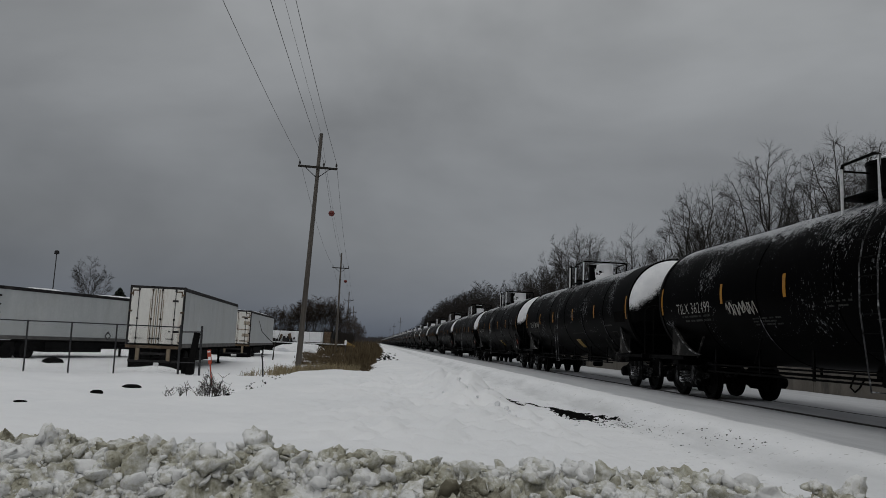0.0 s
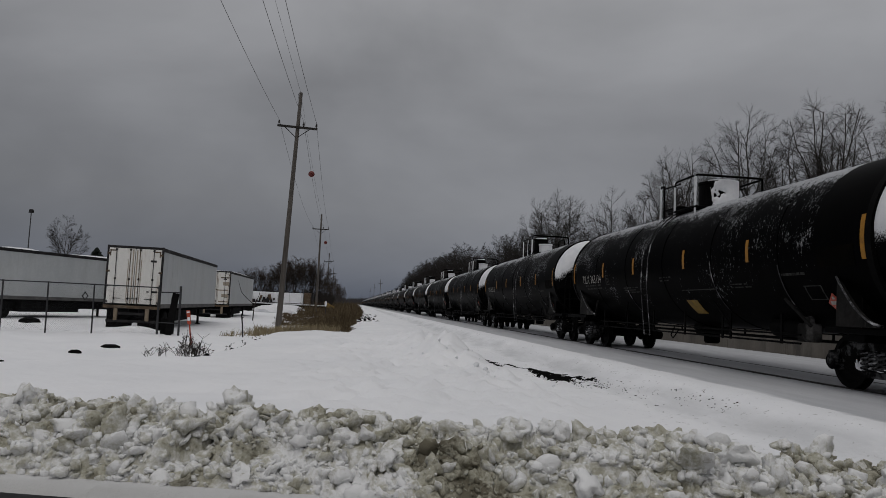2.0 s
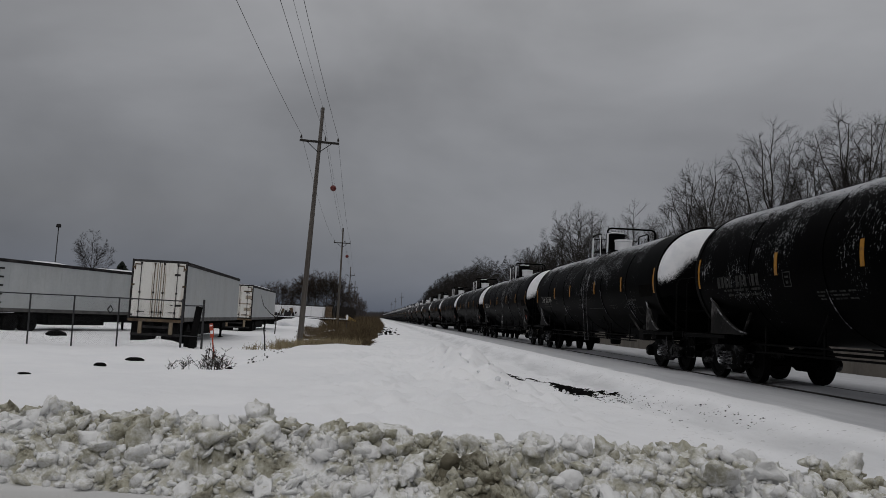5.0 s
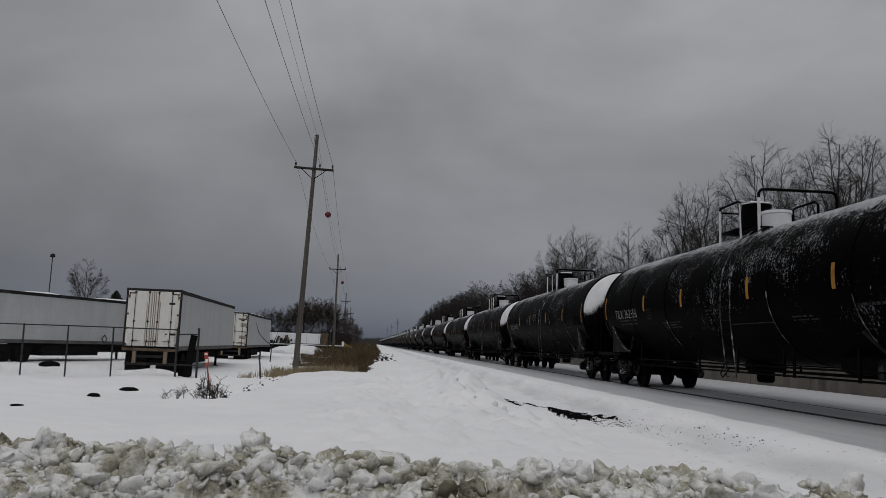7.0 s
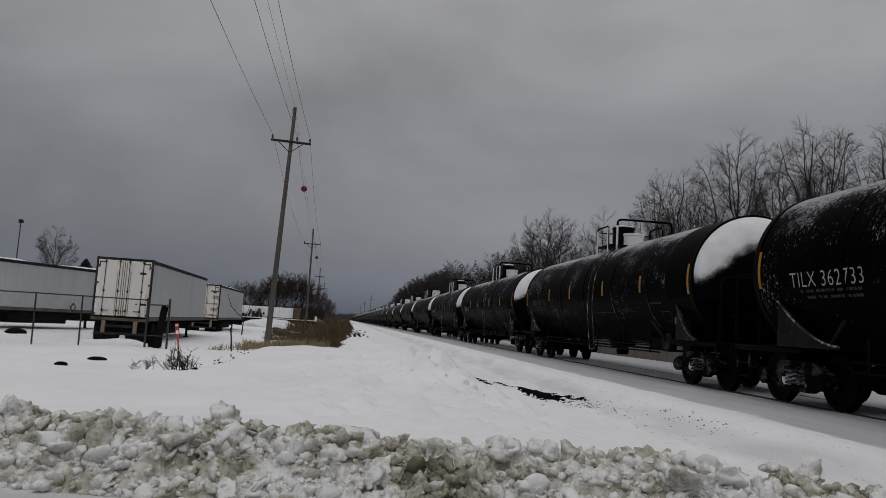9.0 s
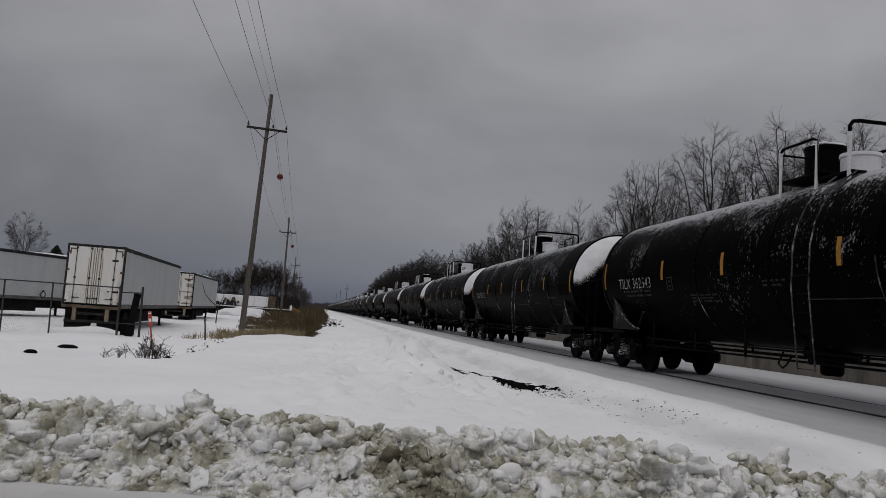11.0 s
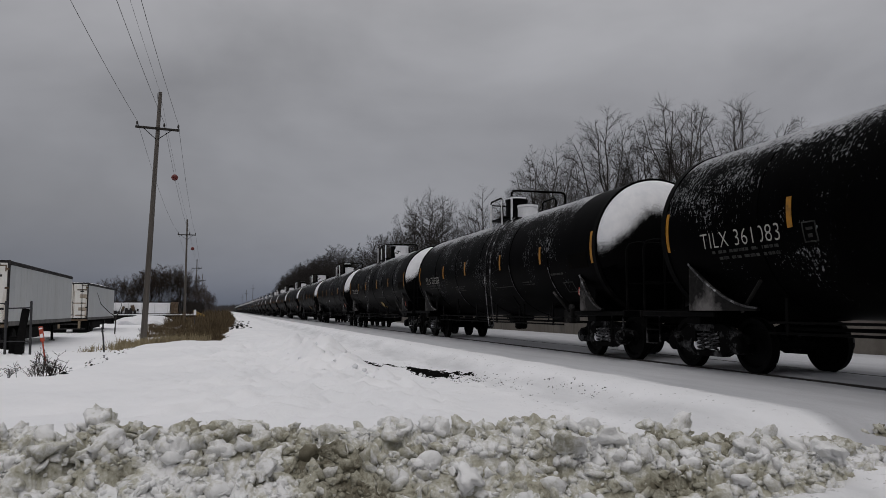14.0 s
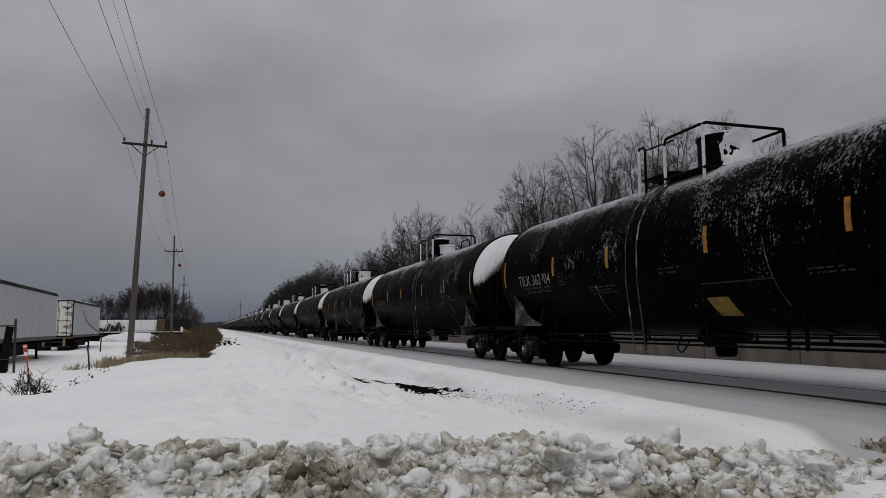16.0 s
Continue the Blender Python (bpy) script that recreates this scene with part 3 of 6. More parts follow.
def crumb_mesh(seed, sub=1):
    bm = lump_shape(seed + 90, sub, 6, 0.42 if sub > 1 else 0.24)
    bm.verts.index_update()
    out = ([v.co.copy() for v in bm.verts], [tuple(v.index for v in f.verts) for f in bm.faces])
    bm.free()
    return out


def make_bank():
    bank = empty("snow_bank", pose(0, 0, 0), "dirty ploughed snow bank of broken chunks along the road", "snow bank")
    nx, nd = 820, 104

    def slabs(x, y, scale, seed, rise, tilt, crack):
        """Broken plates: each cell at its own height and slope, with gaps between."""
        wx, wy = 0.16 * noise.noise(Vector((x * 2.3, y * 2.3, seed))), 0.16 * noise.noise(Vector((x * 2.3, y * 2.3, seed + 9)))
        q = Vector(((x + wx) * scale, (y + wy) * scale * 1.25, seed))
        dist, pts = noise.voronoi(q)
        c = pts[0]
        k1, k2, k3 = noise.cell(c * 5.1 + Vector((0.5, 0, 0))), noise.cell(c * 7.3), noise.cell(c * 9.7)
        slope = ((q.x - c.x) * k2 + (q.y - c.y) * k3) * tilt
        gap = 1 - min(1.0, (dist[1] - dist[0]) * 3.5)
        return rise * (0.5 + 0.5 * k1) + slope - crack * gap * gap

    def surface_z(x, d):
        y = bank_foot(x) + d
        lump = slabs(x, y, 2.6, 1.0, 0.13, 0.12, 0.07) + slabs(x, y, 6.5, 4.0, 0.05, 0.05, 0.04) + 0.05 * abs(nz(x, y, 6.0, 5.0)) + 0.022 * nz(x, y, 2.0, 13.0)
        return ROAD_Z + 0.01 + 0.08 * step(3.8, 5.8, x) + bank_height(x, d) + (lump - 0.05) * step(-0.02, 0.22, d) * step(2.4, 1.7, d)

    verts = []
    for i in range(nx + 1):
        x = -9.5 + 19.0 * i / nx
        for j in range(nd + 1):
            d = -0.08 + 2.5 * j / nd
            verts.append((x, bank_foot(x) + d, surface_z(x, d) - (0.06 if j in (0, nd) else 0.0)))
    k = nd + 1
    faces = [(i * k + j, (i + 1) * k + j, (i + 1) * k + j + 1, i * k + j + 1) for i in range(nx) for j in range(nd)]
    raw_part("packed_snow", verts, faces, "core", bank, smooth=True)
    rng = random.Random(5)
    metas = [chunk_mesh(s) for s in range(14)]

    def spot(s):
        x, d = rng.uniform(-8.0, 8.8), min(1.55 if s < 0.2 else 1.25, max(0.02, rng.gauss(0.85, 0.5)))
        if s < 0.16 and rng.random() < 0.55:
            d = rng.uniform(0.03, 1.3)
        z = surface_z(x, d) + s * rng.uniform(-0.06, 0.22)
        return Matrix.Translation((x, bank_foot(x) + d, z)) @ Euler((rng.gauss(0, 0.65), rng.gauss(0, 0.65), rng.uniform(0, 6.3))).to_matrix().to_4x4()

    for i in range(300):
        s = min(0.34, 0.175 * math.exp(rng.gauss(0.0, 0.36)))
        ob = new("snow_chunk", metas[i % 14])
        ob.parent = bank
        ob.matrix_local = spot(s) @ Matrix.Diagonal((s * 1.15, s * rng.uniform(0.7, 1.2), s * rng.uniform(0.4, 0.8), 1))
    def litter(name, count, mean, top, kinds):
        """What is too small to lift out singly, joined."""
        verts, faces = [], []
        for i in range(count):
            s = min(top, mean * math.exp(rng.gauss(0.0, 0.4)))
            m = spot(s) @ Matrix.Diagonal((s, s * rng.uniform(0.7, 1.3), s * rng.uniform(0.4, 0.8), 1))
            vs, fs = kinds[i % len(kinds)]
            o = len(verts)
            verts += [tuple(m @ v) for v in vs]
            faces += [tuple(o + a for a in f) for f in fs]
        ob = raw_part(name, verts, faces, "bank", bank, smooth=True)
        ob["kind"] = "stuff"

    litter("broken_snow", 4300, 0.10, 0.2, [crumb_mesh(s, 2) for s in range(14)])
    litter("crumbled_snow", 13000, 0.045, 0.1, [crumb_mesh(s) for s in range(16)])


def make_clods():
    """Loose clods thrown up on the ridge beside the track bed."""
    rng = random.Random(77)
    kinds = [crumb_mesh(40 + k) for k in range(8)]
    verts, faces = [], []
    for i in range(60):
        x, y = rng.gauss(2.6, 0.55), 12.5 + abs(rng.gauss(0, 6.0))
        if i > 40:
            x, y = rng.uniform(-0.5, 3.5), rng.uniform(10, 26)
        s = min(0.2, 0.08 * math.exp(rng.gauss(0, 0.4))) * (1.0 if i < 40 else 0.5)
        m = Matrix.Translation((x, y, height(x, y) + s * 0.05)) @ Euler((rng.gauss(0, 0.5), rng.gauss(0, 0.5), rng.uniform(0, 6.3))).to_matrix().to_4x4() @ Matrix.Diagonal((s * 1.3, s, s * 0.8, 1))
        vs, fs = kinds[i % 8]
        o = len(verts)
        verts += [tuple(m @ v) for v in vs]
        faces += [tuple(o + a for a in f) for f in fs]
    tagged(raw_part("snow_clods", verts, faces, "cap", smooth=True), "scattered white clods of snow on the ridge", "snow", kind="stuff")


make_ground()
make_road()
make_clods()
make_bank()


# ---- track ----
def make_track():
    for side, x in (("near", TRACK_X - 0.7525), ("far", TRACK_X + 0.7525)):
        bm = bmesh.new()
        prof = [(-0.07, -0.17), (0.07, -0.17), (0.07, -0.155), (0.012, -0.13), (0.012, -0.045), (0.036, -0.035), (0.036, -0.006), (0.028, 0.0),
                (-0.028, 0.0), (-0.036, -0.006), (-0.036, -0.035), (-0.012, -0.045), (-0.012, -0.13), (-0.07, -0.155)]
        ends = [[bm.verts.new((x + a, y, b)) for a, b in prof] for y in (-60, 1200)]
        for i in range(len(prof)):
            j = (i + 1) % len(prof)
            bm.faces.new((ends[0][i], ends[0][j], ends[1][j], ends[1][i]))
        bm.faces.new(ends[0])
        bm.faces.new(ends[1])
        bmesh.ops.recalc_face_normals(bm, faces=bm.faces)
        tagged(part("rail", bm, "rail", smooth=False), "dark steel running rail half buried in packed snow", "rail", "rails of the track")


make_track()

# ---- tank cars (local: x across, y along, z above the rail; the camera sees the -x flank) ----
TANK_R, TANK_Z, TANK_Y = 1.56, 2.45, 7.69
HEAD = 0.78
AXLES = (-8.03, -6.27, 6.27, 8.03)


def on_tank(y, ang, lift=0.0):
    """A point on the visible flank; ang in degrees over the tank's middle height."""
    a = radians(ang)
    return Vector((-(TANK_R + lift) * math.cos(a), y, TANK_Z + (TANK_R + lift) * math.sin(a)))


def flank_patch(y0, y1, a0, a1, lift=0.008, ny=2, na=6, shape=None):
    """A thin plate that hugs the tank between two places along it and two angles."""
    bm = bmesh.new()
    g = {}
    for k, lf in enumerate((lift, lift * 0.2)):
        for i in range(ny + 1):
            for j in range(na + 1):
                g[k, i, j] = bm.verts.new(on_tank(y0 + (y1 - y0) * i / ny, a0 + (a1 - a0) * j / na, lf))
    for i in range(ny):
        for j in range(na):
            bm.faces.new((g[0, i, j], g[0, i, j + 1], g[0, i + 1, j + 1], g[0, i + 1, j]))
    rim = [(i, 0) for i in range(ny)] + [(ny, j) for j in range(na)] + [(i, na) for i in range(ny, 0, -1)] + [(0, j) for j in range(na, 0, -1)]
    for (i, j), (p, q) in zip(rim, rim[1:] + rim[:1]):
        bm.faces.new((g[0, i, j], g[0, p, q], g[1, p, q], g[1, i, j]))
    bmesh.ops.recalc_face_normals(bm, faces=bm.faces)
    return bm


def lettering_mesh(text, size, y_left, y_right, z_mid):
    """Stencilled characters, wrapped on the flank; y_left is where the line begins."""
    cu = bpy.data.curves.new("letters", "FONT")
    cu.body, cu.size, cu.align_x, cu.align_y, cu.space_character = text, size, "LEFT", "CENTER", 1.08
    cu.resolution_u, cu.offset = 3, -0.004
    tmp = bpy.data.objects.new("letters", cu)
    scene.collection.objects.link(tmp)
    me = bpy.data.meshes.new_from_object(tmp.evaluated_get(bpy.context.evaluated_depsgraph_get()))
    bpy.data.objects.remove(tmp)
    bpy.data.curves.remove(cu)
    bm = bmesh.new()
    bm.from_mesh(me)
    bpy.data.meshes.remove(me)
    mid = math.degrees(math.asin((z_mid - TANK_Z) / TANK_R))
    wide = max(v.co.x for v in bm.verts)
    for v in bm.verts:
        v.co = on_tank(y_left - (y_left - y_right) * v.co.x / wide, mid + math.degrees(v.co.y / TANK_R), 0.008)
    return bm


def tank_shell():
    bm = bmesh.new()
    prof = []
    for i in range(9):
        t = i / 8 * math.pi / 2
        prof.append((-TANK_Y - HEAD * math.cos(t), max(0.02, (TANK_R - 0.05) * math.sin(t))))
    prof.append((-TANK_Y + 0.01, TANK_R))
    for y in (-5.2, -2.6, 0.0, 2.6, 5.2):
        prof += [(y - 0.05, TANK_R), (y - 0.04, TANK_R + 0.012), (y + 0.04, TANK_R + 0.012), (y + 0.05, TANK_R)]
    prof.append((TANK_Y - 0.01, TANK_R))
    prof += [(-a, r) for a, r in prof[8::-1]]
    return lathe(bm, prof, 64, "Y", (0, 0, TANK_Z))


def end_ring():
    bm = bmesh.new()
    rings = []
    for a, r in ((-0.09, TANK_R - 0.05), (-0.09, TANK_R + 0.02), (0.05, TANK_R + 0.02), (0.05, TANK_R - 0.05)):
        rings.append([bm.verts.new((math.cos(2 * math.pi * k / 64) * r, a, math.sin(2 * math.pi * k / 64) * r)) for k in range(64)])
    for p, q in zip(rings, rings[1:] + rings[:1]):
        for k in range(64):
            bm.faces.new((p[k], p[(k + 1) % 64], q[(k + 1) % 64], q[k]))
    bmesh.ops.recalc_face_normals(bm, faces=bm.faces)
    return bm


def snow_cap(seed, low):
    """Snow plastered on the leading head: its top and its weather side, thinning to nothing below."""
    bm = bmesh.new()
    nr, na = 30, 96
    rows = []
    for i in range(nr + 1):
        t = (i + 0.5) / (nr + 0.5) * math.pi / 2
        row = []
        for k in range(na):
            a = 2 * math.pi * k / na
            x, z = TANK_R * math.sin(t) * math.cos(a), TANK_R * math.sin(t) * math.sin(a)
            edge = low - 0.66 + 0.70 * step(-1.5, -0.5, x) + 0.16 * max(0.0, x + 0.5)
            over = step(edge - 0.05, edge + 0.45, z)
            thick = 0.012 + 0.05 * over + (0.012 * nz(x, z, seed, 2.5) + 0.008 * nz(x, z, seed + 5, 9.0)) * over
            r = (TANK_R - 0.05 + min(thick, 0.03)) * math.sin(t)
            row.append(bm.verts.new((r * math.cos(a), -TANK_Y - (HEAD + thick) * math.cos(t), TANK_Z + r * math.sin(a))))
        rows.append(row)
    for p, q in zip(rows, rows[1:]):
        for k in range(na):
            bm.faces.new((p[k], p[(k + 1) % na], q[(k + 1) % na], q[k]))
    bm.faces.new(rows[0])
    bmesh.ops.delete(bm, geom=[v for v in bm.verts if v.co.z < TANK_Z - 0.5 or v.co.z < TANK_Z + 0.05 and v.co.x > 0], context="VERTS")
    bmesh.ops.recalc_face_normals(bm, faces=bm.faces)
    return bm


def housing_snow(rad, hgt):
    """Snow on the weather side of the valve housing; it thins out into the steel."""
    bm = bmesh.new()
    rows = []
    for j in range(22):
        z = 0.01 + hgt * j / 21
        row = []
        for i in range(64):
            a = radians(212 + 185 * i / 63)
            w = min(i / 63, 1 - i / 63) * 3.2
            thick = -0.03 + 0.07 * step(0.15, 0.75, w + 0.55 * nz(i * 0.11, z * 3.0, rad * 9, 1.0))
            row.append(bm.verts.new((math.cos(a) * (rad + thick), math.sin(a) * (rad + thick), z)))
        rows.append(row)
    for p, q in zip(rows, rows[1:]):
        for k in range(63):
            bm.faces.new((p[k], p[k + 1], q[k + 1], q[k]))
    bmesh.ops.recalc_face_normals(bm, faces=bm.faces)
    return bm


def side_frame():
    """A cast truck side frame seen from the flank: arched top, spring window, pedestals (in the truck's space)."""
    bm = bmesh.new()
    outer = [(-1.12, 0.50), (-1.10, 0.62), (-0.80, 0.66), (-0.45, 0.80), (0.45, 0.80), (0.80, 0.66), (1.10, 0.62), (1.12, 0.50), (0.80, 0.40), (0.42, 0.24), (-0.42, 0.24), (-0.80, 0.40)]
    front = [bm.verts.new((-0.07, y, z)) for y, z in outer]
    back = [bm.verts.new((0.07, y, z)) for y, z in outer]
    win = [(-0.34, 0.34), (-0.34, 0.68), (0.34, 0.68), (0.34, 0.34)]
    wf = [bm.verts.new((-0.07, y, z)) for y, z in win]
    wb = [bm.verts.new((0.07, y, z)) for y, z in win]
    for i in range(12):
        bm.faces.new((front[i], front[(i + 1) % 12], back[(i + 1) % 12], back[i]))
    for i in range(4):
        bm.faces.new((wf[i], wf[(i + 1) % 4], wb[(i + 1) % 4], wb[i]))
    for ring, w in ((front, wf), (back, wb)):
        bm.faces.new((ring[10], ring[11], ring[0], ring[1], ring[2], ring[3], w[1], w[0]))
        bm.faces.new((ring[3], ring[4], w[2], w[1]))
        bm.faces.new((ring[4], ring[5], ring[6], ring[7], ring[8], ring[9], w[3], w[2]))
        bm.faces.new((ring[9], ring[10], w[0], w[3]))
    bmesh.ops.recalc_face_normals(bm, faces=bm.faces)
    for y in (-0.88, 0.88):
        lathe(bm, [(-0.20, 0.05), (-0.20, 0.11), (-0.16, 0.15), (0.06, 0.15), (0.06, 0.05)], 16, "X", (0, y, 0.46))
    return bm


def spring():
    pts = [(0.06 * math.cos(a) - 0.02, 0.07 * math.sin(a), 0.36 + 0.30 * a / (2 * math.pi * 4)) for a in (2 * math.pi * 4 * i / 28 for i in range(29))]
    return tube(bmesh.new(), pts, 0.018, 4)


def wheelset():
    bm = bmesh.new()
    for s in (-1, 1):
        x = 0.7525 * s
        prof = [(-0.068 * s, 0.05), (-0.068 * s, 0.13), (-0.03 * s, 0.17), (-0.015 * s, 0.33), (-0.062 * s, 0.37), (-0.066 * s, 0.487), (-0.035 * s, 0.485), (-0.03 * s, 0.462),
                (0.068 * s, 0.456), (0.068 * s, 0.38), (0.02 * s, 0.34), (0.03 * s, 0.17), (0.085 * s, 0.13), (0.085 * s, 0.05)]
        lathe(bm, prof, 26, "X", (x, 0, 0))
    lathe(bm, [(-1.05, 0.07), (-0.7, 0.08), (0.7, 0.08), (1.05, 0.07)], 16, "X")
    return bm


KIND_A = dict(strips=(4.5, 1.95, -1.27, -4.17), ladder=(1.05, 0.66), posts=(1.66, 1.42, 0.74, -0.46), housing=(0.13, 0.48, 0.66))
KIND_B = dict(strips=(4.1, 1.5, -1.85, -4.77), ladder=(-0.86, -1.3), posts=(0.65, -0.38, -1.2, -1.25), housing=(-0.33, 0.32, 0.44))


def add_patches(bm, specs, lift=0.008):
    for y0, y1, a0, a1 in specs:
        o = flank_patch(y0, y1, a0, a1, lift, 1, 2)
        me = bpy.data.meshes.new("t")
        o.to_mesh(me)
        o.free()
        bm.from_mesh(me)
        bpy.data.meshes.remove(me)
    return bm


def stencil_words(y0, y1, ang, half, seed):
    """A line of worn stencilling, too small to read, as short bars."""
    rng, y, out = random.Random(seed), y0, []
    while y > y1:
        w = rng.uniform(0.05, 0.13)
        out.append((y - w, y, ang - half, ang + half))
        y -= w + rng.choice((0.02, 0.02, 0.03, 0.08))
    return add_patches(bmesh.new(), out, 0.006)


def crown_a(car, top):
    """Open rectangular rail round one wide housing."""
    a, a2, b, c = KIND_A["posts"]
    hy, hr, hh = KIND_A["housing"]
    z1 = 4.68
    h = part("valve_housing", lathe(bmesh.new(), [(0.0, hr - 0.04), (0.0, hr), (hh - 0.1, hr), (hh - 0.08, hr + 0.025), (hh - 0.02, hr + 0.025), (hh, hr - 0.04), (hh + 0.03, 0.2), (hh + 0.03, 0.02)], 36, "Z"), "black", car)
    h.location = (0, hy, top - 0.02)
    part("housing_snow", housing_snow(hr, hh), "cap", h, "snow stuck to the housing")
    part("walkway", boxes(((0, 1.15, top + 0.02), (1.7, 1.0, 0.05)), ((-0.78, 0.3, top - 0.12), (0.3, 1.7, 0.05)), ((0.78, 0.3, top - 0.12), (0.3, 1.7, 0.05)), bevel=0.01), "black", car)
    foot = TANK_Z + math.sqrt(TANK_R ** 2 - 0.81) - 0.04
    for x in (-0.9, 0.9):
        for y, m in ((a, "ice"), (b, "ice"), (c, "ice")):
            part("post", tubes((((x, y, foot), (x, y, z1)), 0.03)), m if x < 0 else "black", car, "frosted rail post" if x < 0 else "")
        part("grab_rail", tubes((((x, a, z1 - 0.03), (x, a - 0.04, z1 + 0.02), (x, a2 + 0.05, z1 + 0.02), (x, a2, z1 - 0.05), (x, a2, foot)), 0.028)), "black", car)
        part("handrail", tubes((((x, b, z1 - 0.12), (x, b - 0.03, z1 - 0.02), (x, b - 0.12, z1 + 0.01), (x, c + 0.1, z1 + 0.02), (x, c, z1 + 0.0)), 0.03)), "black", car)
        part("mid_rail", tubes((((x, a2, z1 - 0.06), (x, b, z1 - 0.07), (x, hy + 0.3, z1 - 0.08)), 0.02)), "black", car)
    part("cross_rail", tubes((((-0.9, c, z1), (-0.86, c - 0.03, z1 + 0.03), (0.86, c - 0.03, z1 + 0.03), (0.9, c, z1 - 0.01)), 0.03)), "black", car)


def crown_b(car, top):
    """Two separate hoops, a dark valve box and a smaller white-capped dome."""
    p1, p2, mn, mf = KIND_B["posts"]
    hy, hr, hh = KIND_B["housing"]
    z1 = 4.63
    h = part("dome", lathe(bmesh.new(), [(0.0, hr), (hh - 0.08, hr), (hh - 0.06, hr + 0.025), (hh, hr + 0.02), (hh + 0.03, 0.02)], 30, "Z"), "cap", car, "snow-covered dome")
    h.location = (0, hy, top - 0.02)
    bx = part("valve_box", lathe(bmesh.new(), [(0.0, 0.36), (0.70, 0.36), (0.72, 0.38), (0.78, 0.38), (0.80, 0.02)], 24, "Z"), "black", car)
    bx.location = (0, 0.62, top - 0.04)
    part("box_snow", boxes(((-0.02, -0.1, 0.03), (0.5, 0.4, 0.06)), bevel=0.025), "cap", bx).location = (0, 0, 0.78)
    part("walkway", boxes(((0, 0.15, top - 0.0), (1.75, 1.3, 0.05)), ((-0.75, -0.75, top - 0.12), (0.3, 1.0, 0.05)), bevel=0.01), "black", car)
    foot = TANK_Z + math.sqrt(TANK_R ** 2 - 0.81) - 0.04
    x = -0.9
    part("post", tubes((((x, p1, foot), (x, p1, z1 - 0.05)), 0.028)), "ice", car, "frosted rail post")
    part("post", tubes((((x, p2, foot), (x, p2, z1 - 0.05)), 0.03)), "ice", car, "frosted rail post")
    part("grab_rail", tubes((((x, p1, z1 - 0.06), (x, p1 - 0.05, z1), (x, p2 + 0.1, z1 + 0.01), (x, p2, z1 - 0.04), (x + 0.02, p2 - 0.01, foot + 0.2)), 0.03)), "black", car)
    part("mid_rail", tubes((((x, p1, z1 - 0.1), (0.9, p1, z1 - 0.1)), 0.02)), "black", car)
    part("main_post", tubes((((x, mn, foot), (x, mn, 4.55)), 0.035)), "ice", car, "frosted rail post")
    part("main_hoop", tubes((((x, mn, 4.5), (x, mn, 4.66), (x + 0.05, mn - 0.01, 4.73), (x + 0.16, mn - 0.01, 4.75), (0.76, mf, 4.75), (0.86, mf, 4.72), (0.9, mf, 4.62), (0.9, mf, foot)), 0.034)), "black", car)
    part("far_hoop", tubes((((0.9, 0.5, foot), (0.9, 0.48, 4.66), (0.9, 0.35, 4.70), (0.9, -0.45, 4.70), (0.9, -0.55, 4.62), (0.9, -0.55, foot)), 0.03)), "black", car)


